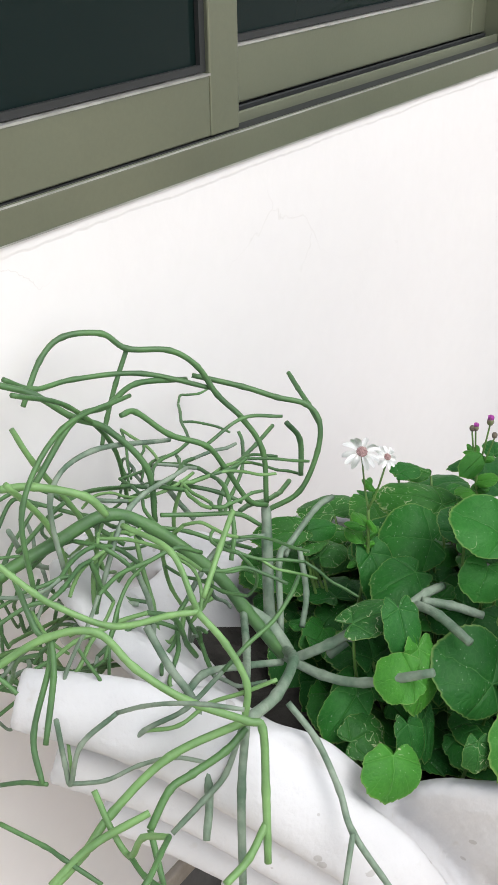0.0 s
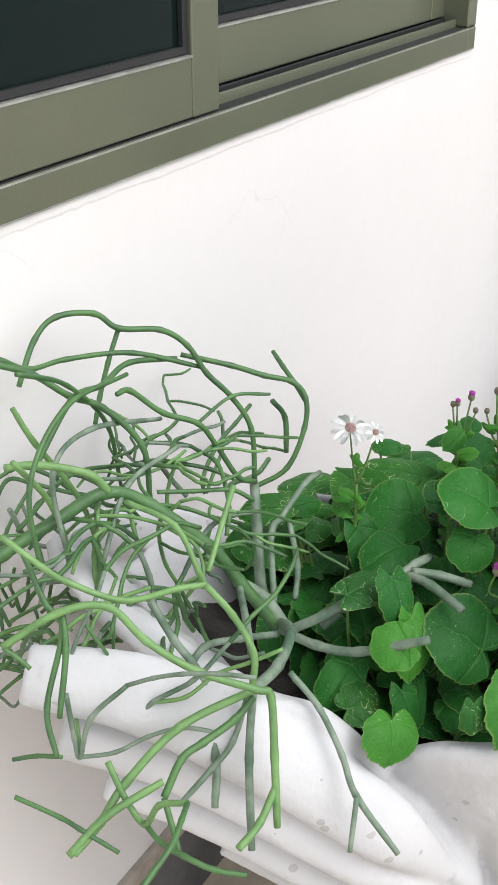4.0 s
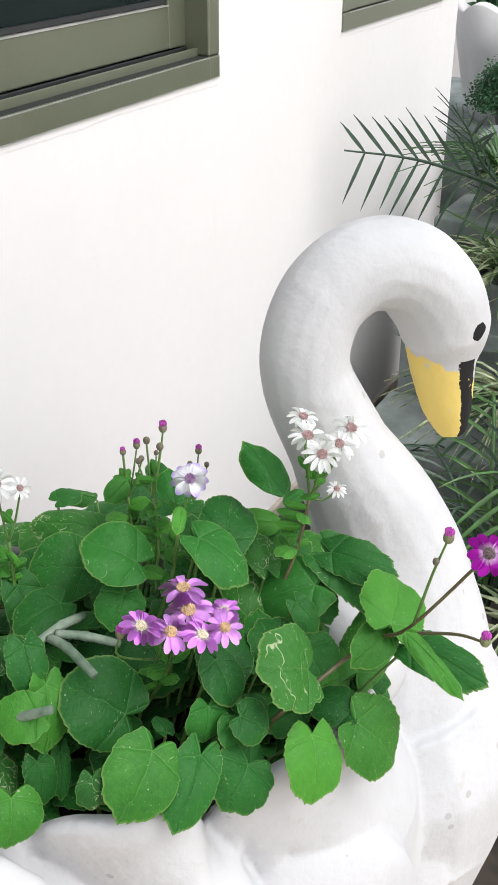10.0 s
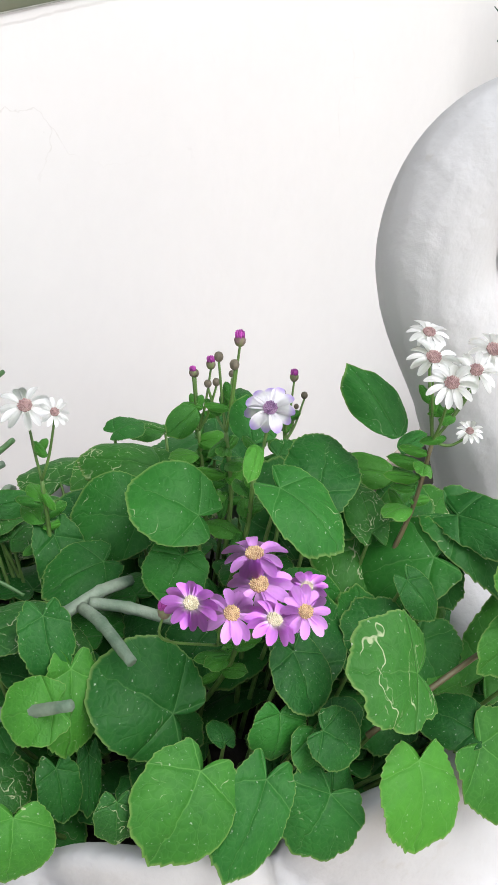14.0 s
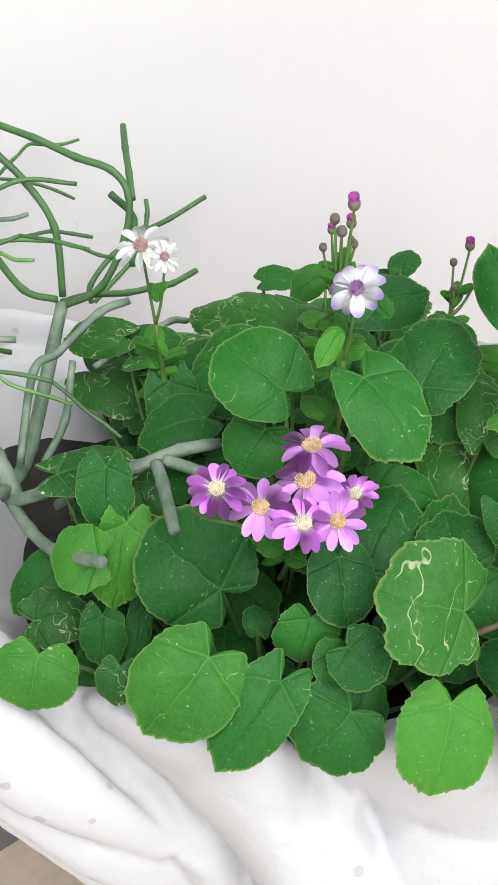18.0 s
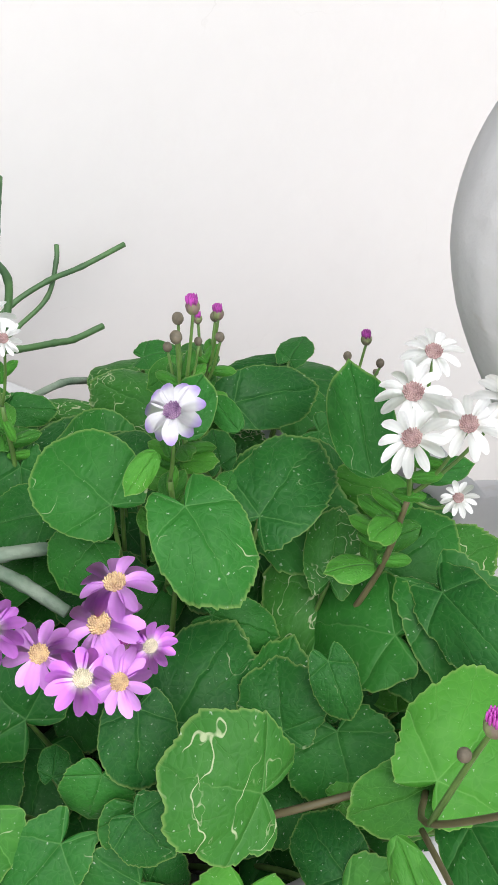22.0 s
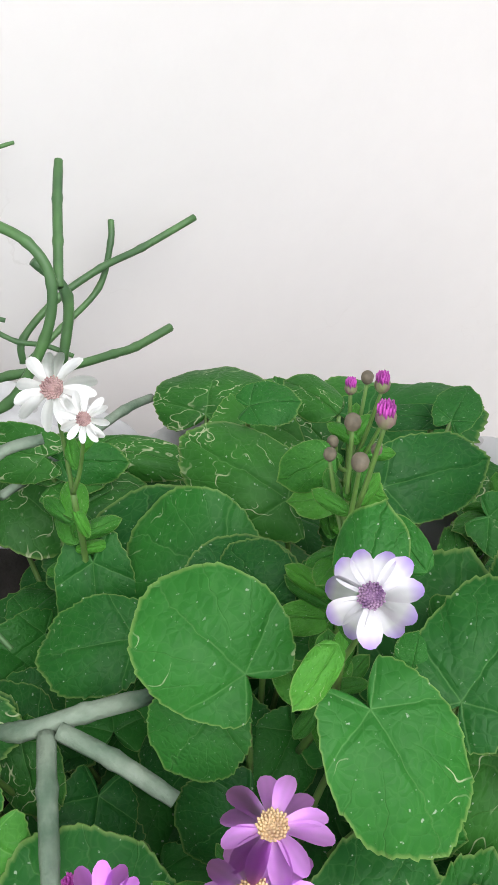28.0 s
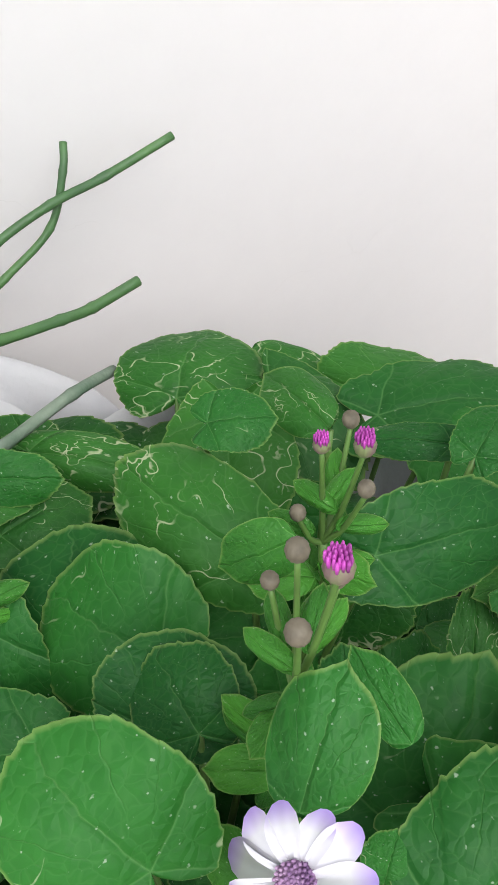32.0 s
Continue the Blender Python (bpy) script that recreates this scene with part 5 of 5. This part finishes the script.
stick([(0.513, 0.734, 0.964), (0.505, 0.703, 0.938), (0.498, 0.666, 0.909), (0.470, 0.635, 0.854), (0.446, 0.621, 0.823)], 0.0055, 1)
stick([(0.511, 0.626, 0.906), (0.481, 0.624, 0.872), (0.456, 0.631, 0.856), (0.426, 0.642, 0.837)], 0.0040, 1)
stick([(0.675, 0.695, 0.871), (0.714, 0.723, 0.929), (0.739, 0.725, 0.936), (0.779, 0.719, 0.960), (0.805, 0.714, 0.963)], 0.0050, 1)
stick([(0.690, 0.679, 0.875), (0.720, 0.693, 0.894), (0.748, 0.720, 0.926)], 0.0048, 1)
stick([(0.643, 0.720, 0.912), (0.583, 0.673, 0.919), (0.527, 0.633, 0.937)], 0.0055, 1)
stick([(0.649, 0.725, 0.906), (0.658, 0.696, 0.888), (0.658, 0.668, 0.857)], 0.0085, 1)
stick([(0.444, 0.800, 1.016), (0.454, 0.812, 1.094), (0.521, 0.824, 1.137), (0.625, 0.836, 1.125)], 0.0036, 0)
stick([(0.508, 0.825, 0.975), (0.510, 0.837, 1.069), (0.578, 0.849, 1.081), (0.710, 0.861, 1.032)], 0.0039, 1)
stick([(0.592, 0.850, 0.901), (0.574, 0.862, 0.996), (0.528, 0.874, 1.084), (0.517, 0.886, 1.121)], 0.0042, 2)
stick([(0.495, 0.875, 1.002), (0.587, 0.887, 1.014), (0.702, 0.899, 0.967)], 0.0036, 0)
stick([(0.527, 0.800, 0.973), (0.587, 0.812, 1.026), (0.691, 0.824, 1.018)], 0.0039, 1)
stick([(0.450, 0.825, 1.114), (0.506, 0.837, 1.035), (0.543, 0.849, 0.930)], 0.0042, 2)
stick([(0.491, 0.850, 1.175), (0.567, 0.862, 1.130), (0.636, 0.874, 1.054), (0.667, 0.886, 0.960)], 0.0036, 0)
stick([(0.488, 0.875, 1.030), (0.524, 0.887, 0.968), (0.603, 0.899, 0.911)], 0.0039, 1)
stick([(0.532, 0.919, 1.152), (0.562, 0.900, 1.134), (0.587, 0.877, 1.106), (0.615, 0.860, 1.086), (0.635, 0.829, 1.042), (0.632, 0.820, 0.984)], 0.0048, 0)
stick([(0.557, 0.935, 1.143), (0.590, 0.930, 1.121), (0.638, 0.923, 1.115), (0.702, 0.888, 1.106), (0.763, 0.839, 1.077)], 0.0040, 0)
stick([(0.462, 0.848, 1.096), (0.488, 0.833, 1.091), (0.519, 0.802, 1.076), (0.532, 0.790, 1.054)], 0.0055, 2)
stick([(0.504, 0.851, 1.078), (0.577, 0.866, 1.110), (0.630, 0.872, 1.102), (0.686, 0.882, 1.102), (0.749, 0.866, 1.087)], 0.0045, 0)
stick([(0.524, 0.765, 1.056), (0.529, 0.715, 1.045), (0.513, 0.679, 1.018), (0.501, 0.664, 1.017)], 0.0040, 2)
stick([(0.612, 0.795, 1.011), (0.642, 0.772, 1.004), (0.674, 0.747, 0.997), (0.692, 0.732, 0.980)], 0.0035, 0)
stick([(0.599, 0.697, 1.056), (0.566, 0.688, 1.037), (0.527, 0.678, 1.010)], 0.0040, 2)
stick([(0.343, 0.756, 0.898), (0.350, 0.735, 0.907), (0.356, 0.712, 0.913)], 0.0030, 0)
stick([(0.321, 0.736, 0.885), (0.332, 0.697, 0.873), (0.333, 0.679, 0.870), (0.340, 0.644, 0.856)], 0.0030, 0)
stick([(0.390, 0.634, 0.879), (0.417, 0.634, 0.900), (0.439, 0.627, 0.904), (0.469, 0.614, 0.913), (0.492, 0.609, 0.923)], 0.0050, 0)
stick([(0.390, 0.634, 0.879), (0.373, 0.608, 0.847)], 0.0040, 0)
stick([(0.316, 0.677, 0.856), (0.351, 0.665, 0.875), (0.395, 0.638, 0.891)], 0.0050, 2)
stick([(0.408, 0.572, 0.838), (0.436, 0.568, 0.845), (0.467, 0.570, 0.862)], 0.0050, 2)
stick([(0.410, 0.747, 1.012), (0.396, 0.734, 0.987), (0.368, 0.722, 0.941)], 0.0040, 0)
stick([(0.371, 0.752, 0.978), (0.369, 0.762, 0.986), (0.365, 0.775, 0.995)], 0.0030, 0)
stick([(1.015, 0.935, 0.898), (0.965, 0.928, 0.893), (0.928, 0.921, 0.894), (0.887, 0.914, 0.886), (0.855, 0.907, 0.868), (0.849, 0.900, 0.852)], 0.0042, 0)
stick([(0.950, 0.945, 0.914), (0.943, 0.934, 0.903), (0.924, 0.922, 0.876), (0.887, 0.911, 0.862), (0.853, 0.900, 0.852)], 0.0036, 0)
stick([(0.957, 0.870, 0.860), (0.924, 0.862, 0.862), (0.903, 0.854, 0.871), (0.866, 0.846, 0.883), (0.824, 0.838, 0.902), (0.792, 0.830, 0.912)], 0.0048, 0)
stick([(0.844, 0.800, 1.013), (0.857, 0.790, 0.988), (0.844, 0.780, 0.950)], 0.0048, 0)
stick([(0.922, 0.840, 0.829), (0.890, 0.813, 0.856), (0.842, 0.787, 0.870), (0.782, 0.760, 0.882)], 0.0050, 1)
# the thick of the tangle, towards the wall and the tail
tangle = random.Random(8)


def branch(p, d, length, radius, depth):
    pts = [p]
    for k in range(4):
        d = (d + Vector((tangle.uniform(-0.4, 0.4), tangle.uniform(-0.4, 0.4), tangle.uniform(-0.45, 0.2)))).normalized()
        q = pts[-1] + d * length / 4
        if q.z < 0.86 and depth < 2:
            q.z = 0.86 + 0.3 * (0.86 - q.z)
            d.z = abs(d.z)
        q.z = min(q.z, 1.01)
        if q.y > 0.95:
            q.y = 0.95
            d.y = -abs(d.y) * 0.3
        pts.append(q)
    stick([tuple(q) for q in pts], radius, tangle.choice((0, 0, 0, 1, 2)))
    if depth:
        for k in range(2):
            dd = (d + Vector((tangle.uniform(-0.9, 0.9), tangle.uniform(-0.9, 0.9), tangle.uniform(-0.6, 0.5)))).normalized()
            branch(pts[-1] if k else pts[2], dd, length * 0.72, radius * 0.86, depth - 1)


for k in range(24):
    a = tangle.uniform(0.4, 2.6)
    branch(Vector((tangle.uniform(0.52, 0.72), tangle.uniform(0.72, 0.88), tangle.uniform(0.84, 1.0))), Vector((-math.cos(a) * 0.6 - 0.2, 0.35 * math.sin(a), tangle.uniform(0.2, 0.8))).normalized(), tangle.uniform(0.1, 0.17), tangle.uniform(0.003, 0.0042), 2)
for k in range(3):
    branch(Vector((tangle.uniform(0.36, 0.52), tangle.uniform(0.55, 0.75), tangle.uniform(0.78, 0.95))), Vector((tangle.uniform(-0.6, 0.1), tangle.uniform(-0.5, 0.1), -0.8)).normalized(), tangle.uniform(0.14, 0.22), tangle.uniform(0.0034, 0.0046), 1)


# ---- the garden beyond the swan ----
def strap_leaves(count, length, width, mat, seed, droop=1.0):
    """A tuft of arching strap leaves, one mesh."""
    r = random.Random(seed)
    bm = bmesh.new()
    for k in range(count):
        a, lift, ln = r.uniform(0, 6.28), r.uniform(0.5, 1.3), length * r.uniform(0.6, 1.1)
        side = Vector((-math.sin(a), math.cos(a), 0)) * width / 2
        rows = []
        for i in range(7):
            t = i / 6
            out = ln * (t * math.cos(lift) + 0.25 * t * t)
            up = ln * (t * math.sin(lift) - 0.75 * droop * t * t)
            c = Vector((math.cos(a) * out, math.sin(a) * out, up))
            w = side * (1 - t**3) * (0.6 + 0.4 * math.sin(math.pi * min(1, t + 0.2))) + side * 0.03
            rows.append((bm.verts.new(c - w), bm.verts.new(c + Vector((0, 0, -0.25 * width))), bm.verts.new(c + w)))
        for p, q in zip(rows, rows[1:]):
            bm.faces.new((p[0], p[1], q[1], q[0]))
            bm.faces.new((p[1], p[2], q[2], q[1]))
    return bm


def pot_mesh(r0, r1, h):
    bm = bmesh.new()
    prof = [(r0, 0), (r1 * 0.97, h * 0.86), (r1 * 1.06, h * 0.87), (r1 * 1.06, h), (r1 * 0.92, h), (r1 * 0.9, h * 0.85)]
    rings = [[bm.verts.new((r * math.cos(a), r * math.sin(a), z)) for a in [2 * math.pi * k / 24 for k in range(24)]] for r, z in prof]
    for a, b in zip(rings, rings[1:]):
        for k in range(24):
            bm.faces.new((a[k], a[(k + 1) % 24], b[(k + 1) % 24], b[k]))
    bm.faces.new(rings[0][::-1])
    bm.faces.new(rings[-1])
    return bm


# stepped concrete stand
stand = thing("plant_stand", "stepped weathered grey concrete plant stand beside the wall", "stand", at=(2.4, 0.55, 0.0))
STEPS = [(1.95, 2.2, 0.22), (2.2, 2.45, 0.42), (2.45, 2.7, 0.62), (2.7, 2.95, 0.80)]
for a, b, z in STEPS:
    t = part("tread", boxed(a - 0.015, b, 0.27, 0.82, z - 0.05, z, 0.006), GREY, stand)
    r = part("riser", boxed(a + 0.02, b, 0.28, 0.81, 0.0, z - 0.0505), GREY, stand)
    for o in (t, r):
        o.matrix_parent_inverse = stand.matrix_basis.inverted()


def potted(name, at, label, category, tuft, leaf_mat, pot=(0.06, 0.085, 0.13), pot_mat=GREY, pot_name="pot"):
    t = thing(name, label, category, "potted plants on the stand", at=at)
    part(pot_name, pot_mesh(*pot), pot_mat, t)
    lv = part("foliage", tuft, leaf_mat, t)
    lv.location = (0, 0, pot[2] * 0.9)
    return t


row = random.Random(4)
for i, (a, b, z) in enumerate(STEPS):
    for j, y in enumerate((0.34, 0.46, 0.58, 0.7)):
        kind = (i + j) % 3
        if j > i:
            continue
        potted("spider_plant" if kind else "strap_leaf_plant", ((a + b) / 2 + row.uniform(-0.02, 0.02), y + row.uniform(-0.04, 0.04), z),
               "spider plant with cream striped arching leaves in a pot" if kind else "grass green strap leaved plant in a pot", "plant",
               strap_leaves(80, row.uniform(0.24, 0.34), 0.012, SPIDER, 40 + i * 9 + j) if kind else strap_leaves(80, row.uniform(0.26, 0.36), 0.009, GRASSY, 90 + i * 9 + j, 0.7), SPIDER if kind else GRASSY, (0.05, 0.07, 0.09), BLACKTUB if (i + j) % 2 else GREY)


def frond(points, leaflets, length, mat, parent, seed, droop=0.25, width=0.012, spread=None, shake=0.35):
    """A feather palm leaf: a rib with a leaflet mesh to each side."""
    r = random.Random(seed)
    path = smooth_path(points, 8)
    n = len(path)
    rib = tube(bmesh.new(), path, [0.006 * (1 - 0.7 * i / (n - 1)) for i in range(n)], 6)
    rib_ob = part("frond", rib, mat, parent, smooth=True)
    rib_ob.matrix_parent_inverse = parent.matrix_basis.inverted()
    for k in range(leaflets):
        t = 0.12 + 0.88 * k / leaflets
        i = min(n - 2, int(t * (n - 1)))
        p = path[i].lerp(path[i + 1], t * (n - 1) - i)
        d = (path[i + 1] - path[i]).normalized()
        s = d.cross(Vector((0, 0, 1)))
        if s.length < 0.1:
            s = Vector((0, 1, 0))
        s.normalize()
        if spread:
            s = Vector(spread).normalized()
        for side in (-1, 1):
            ln = length * (0.55 + 0.45 * math.sin(math.pi * min(1, t * 0.9 + 0.1))) * r.uniform(0.85, 1.1)
            out = (s * side + d * 0.75 + Vector((0, 0, r.uniform(-0.3 * shake, shake)))).normalized()
            bm = bmesh.new()
            rows = []
            for q in range(5):
                v = q / 4
                c = p + out * ln * v + Vector((0, 0, -droop * ln * v * v))
                w = d.cross(out).cross(out).normalized() * width / 2 * (math.sin(math.pi * (0.15 + 0.85 * v)) if q < 4 else 0.05)
                rows.append((bm.verts.new(c - w), bm.verts.new(c + Vector((0, 0, -0.002))), bm.verts.new(c + w)))
            for a, b in zip(rows, rows[1:]):
                bm.faces.new((a[0], a[1], b[1], b[0]))
                bm.faces.new((a[1], a[2], b[2], b[1]))
            lo = part("leaflet", bm, mat, rib_ob)


palm = thing("palm", "young feather palm with dark green fronds leaning against the wall", "palm", at=(2.72, 0.62, 0.8))
PALM_FOOT = (2.72, 0.6, 0.79)
frond([PALM_FOOT, (2.62, 0.63, 0.9), (2.476, 0.731, 0.978), (2.393, 0.806, 1.012), (2.26, 0.9, 1.045)], 11, 0.165, PALM, palm, 1, 0.02, 0.0095, (-0.1, 0.25, 1.0), 0.06)
frond([PALM_FOOT, (2.6, 0.62, 0.9), (2.538, 0.677, 0.99), (2.5, 0.70, 1.06), (2.47, 0.735, 1.12)], 12, 0.13, PALM, palm, 2, 0.05, 0.008, None, 0.2)
frond([PALM_FOOT, (2.68, 0.54, 0.98), (2.64, 0.44, 1.02), (2.56, 0.3, 0.96)], 11, 0.16, PALM, palm, 7, 0.3, 0.008)
tall = thing("palm", "tall palm with yellow green fronds above the plant stand", "palm", at=(2.5, 0.43, 0.62))
tuft = part("foliage", strap_leaves(36, 0.34, 0.009, GRASSY, 55, 0.15), GRASSY, tall)
tuft.location = (0, 0, 0.1)
TALL_FOOT = (2.5, 0.43, 0.62)
for k, (way, reach) in enumerate((([(2.47, 0.44, 0.85), (2.459, 0.503, 1.084), (2.43, 0.551, 1.267), (2.383, 0.608, 1.415)], 0.15), ([(2.47, 0.44, 0.85), (2.494, 0.489, 1.079), (2.503, 0.528, 1.271), (2.499, 0.537, 1.45)], 0.17),
                                  ([(2.5, 0.44, 0.85), (2.533, 0.456, 1.074), (2.58, 0.428, 1.231), (2.615, 0.32, 1.335)], 0.2), ([(2.5, 0.44, 0.85), (2.628, 0.483, 1.054), (2.732, 0.482, 1.285), (2.816, 0.38, 1.43)], 0.22), ([(2.5, 0.42, 0.85), (2.56, 0.36, 1.0), (2.62, 0.28, 1.12), (2.64, 0.18, 1.16)], 0.2))):
    frond([TALL_FOOT] + way, 26, reach, PALM_PALE, tall, 14 + k, 0.5, 0.0058)

areca = thing("palm", "low palm with long thin dark green leaflets behind the swan", "palm", at=(1.95, 0.42, 0.0))
part("pot", pot_mesh(0.08, 0.11, 0.16), BLACKTUB, areca, smooth=True)
low = random.Random(12)
for k in range(12):
    a = 0.35 + k * 0.52
    c, s = math.cos(a), math.sin(a)
    if s > 0.2 and c < 0.4:
        continue
    reach = low.uniform(0.26, 0.4)
    lift = low.uniform(0.3, 0.55)
    frond([(1.95, 0.42, 0.14), (1.95 + 0.25 * reach * c, 0.42 + 0.25 * reach * s, 0.14 + 0.7 * lift), (1.95 + 0.65 * reach * c, 0.42 + 0.65 * reach * s, 0.14 + lift), (1.95 + reach * c, 0.42 + reach * s, 0.14 + 0.75 * lift)], 13, 0.17, PALM if k % 3 else GRASSY, areca, 60 + k, 0.3, 0.009)

relief = thing("concrete_box", "grey concrete planter box with an oval relief", "planter", at=(3.3, 0.7, 0.735))
part("foot", boxed(-0.12, -0.01, -0.13, 0.13, -0.735, -0.001, 0.006), GREY, relief)
part("box", boxed(-0.13, 0.0, -0.14, 0.14, 0.0, 0.15, 0.008), GREY, relief)
part("rim", boxed(-0.15, 0.02, -0.16, 0.16, 0.1502, 0.175, 0.008), GREY, relief)
for y0 in (-0.135, 0.105):
    part("side_band", boxed(-0.146, -0.128, y0, y0 + 0.03, 0.012, 0.142, 0.004), GREY, relief)
part("foot_band", boxed(-0.146, -0.128, -0.104, 0.104, 0.002, 0.024, 0.004), GREY, relief)
ov = bmesh.new()
bmesh.ops.create_uvsphere(ov, u_segments=24, v_segments=10, radius=1, matrix=Matrix.Translation((-0.13, 0.01, 0.085)) @ Matrix.Diagonal((0.012, 0.048, 0.024, 1)))
part("oval", ov, PLASTER, relief, "pale oval relief", smooth=True)

tub = thing("tub", "black ribbed tub of feathery green fern", "planter", at=(3.68, 0.83, 0.78))
tb = bmesh.new()
prof = [(0.1, 0.0), (0.12, 0.05), (0.112, 0.06), (0.126, 0.11), (0.117, 0.12), (0.13, 0.165), (0.12, 0.17), (0.11, 0.14)]
rings = [[tb.verts.new((r * math.cos(6.2832 * k / 28), r * math.sin(6.2832 * k / 28), z)) for k in range(28)] for r, z in prof]
for a, b in zip(rings, rings[1:]):
    for k in range(28):
        tb.faces.new((a[k], a[(k + 1) % 28], b[(k + 1) % 28], b[k]))
tb.faces.new(rings[0][::-1])
tb.faces.new(rings[-1])
part("tub_body", tb, BLACKTUB, tub, smooth=True)


def cloud(count, radius, size, seed, flat=0.8):
    """Many small leaf flakes in an uneven mound, one mesh."""
    r = random.Random(seed)
    bm = bmesh.new()
    for k in range(count):
        d = Vector((r.gauss(0, 1), r.gauss(0, 1), r.gauss(0, 1)))
        d.normalize()
        p = d * radius * r.uniform(0.45, 1.0) * (1 + 0.25 * noise.noise(d * 3 + Vector((seed, 0, 0))))
        p.z = abs(p.z) * flat
        e = Vector((r.gauss(0, 1), r.gauss(0, 1), r.gauss(0, 1))).normalized()
        f = e.cross(d).normalized() * size * 0.35
        e = (e + 0.7 * d) * size
        vs = [bm.verts.new(p - f), bm.verts.new(p + e * 0.5 - f * 1.2), bm.verts.new(p + e), bm.verts.new(p + e * 0.5 + f * 1.2)]
        bm.faces.new(vs)
    return bm


fl = part("foliage", cloud(15000, 0.17, 0.0085, 3, 1.0), FERN, tub)
fl.location = (-0.02, 0.03, 0.12)
white_pot = thing("flower_pot", "white scalloped concrete pot with leafy green plant", "planter", at=(4.05, 0.99, 0.78))
wp = bmesh.new()
rings = []
for r, z in ((0.13, 0.0), (0.17, 0.1), (0.2, 0.25), (0.23, 0.36), (0.2, 0.37), (0.18, 0.3)):
    rings.append([wp.verts.new((r * (1 + 0.06 * abs(math.sin(4 * a))) * math.cos(a), r * (1 + 0.06 * abs(math.sin(4 * a))) * math.sin(a), z + 0.035 * abs(math.sin(4 * a)) * (z > 0.3))) for a in [6.2832 * k / 64 for k in range(64)]])
for a, b in zip(rings, rings[1:]):
    for k in range(64):
        wp.faces.new((a[k], a[(k + 1) % 64], b[(k + 1) % 64], b[k]))
wp.faces.new(rings[0][::-1])
wp.faces.new(rings[-1])
part("pot", wp, PLASTER, white_pot, smooth=True)
wf = part("foliage", cloud(1600, 0.15, 0.035, 9, 0.9), FERN, white_pot)
wf.location = (0, 0, 0.36)
tagged(new("back_ledge", mesh_of("back_ledge", boxed(3.5, 4.8, -1.2, 2.2, 0.0, 0.78, 0.01), GREY)), "raised grey concrete ledge behind the stand", "ledge")
red_pot = thing("flower_pot", "orange red plastic flower pot on the ledge", "planter", at=(3.72, 0.52, 0.78))
part("pot", pot_mesh(0.06, 0.08, 0.14), TERRA, red_pot, smooth=True)
copy_thing(red_pot, pose(3.78, 0.33, 0.78))
tagged(new("wall_east", mesh_of("wall_east", boxed(6.0, 6.2, -6, 6, 0.0, 2.6), PLASTER)), "pale painted boundary wall beyond the garden", "wall", kind="structure")

# peeling teal pedestal beside the breast
ped = thing("pedestal", "crumbling dark concrete planter trough with peeling teal paint", "planter", at=(1.72, 0.225, 0.0))
part("trough", boxed(-0.3, 0.3, -0.04, 0.16, 0.0, 0.3, 0.02), CRUST, ped)
part("rim", boxed(-0.31, 0.31, -0.06, -0.01, 0.3, 0.34, 0.012), CRUST, ped)
for k, x in enumerate((-0.16, 0.12)):
    bm = bmesh.new()
    bmesh.ops.create_uvsphere(bm, u_segments=16, v_segments=10, radius=1, matrix=Matrix.Translation((x, -0.05, 0.17)) @ Matrix.Diagonal((0.1, 0.035, 0.13, 1)))
    part("boss", bm, TEAL, ped, "worn teal moulded boss", smooth=True)
tg = part("foliage", strap_leaves(60, 0.24, 0.012, SPIDER, 77), SPIDER, ped)
tg.location = (0.05, 0.07, 0.3)
for k in range(7):
    y = -1.2 + 0.6 * k
    tagged(new("joint", mesh_of("joint", boxed(-3, 6, y, y + 0.008, 0.0, 0.004), JOINT)), "dark joint line in the paving", "joint", kind="structure")
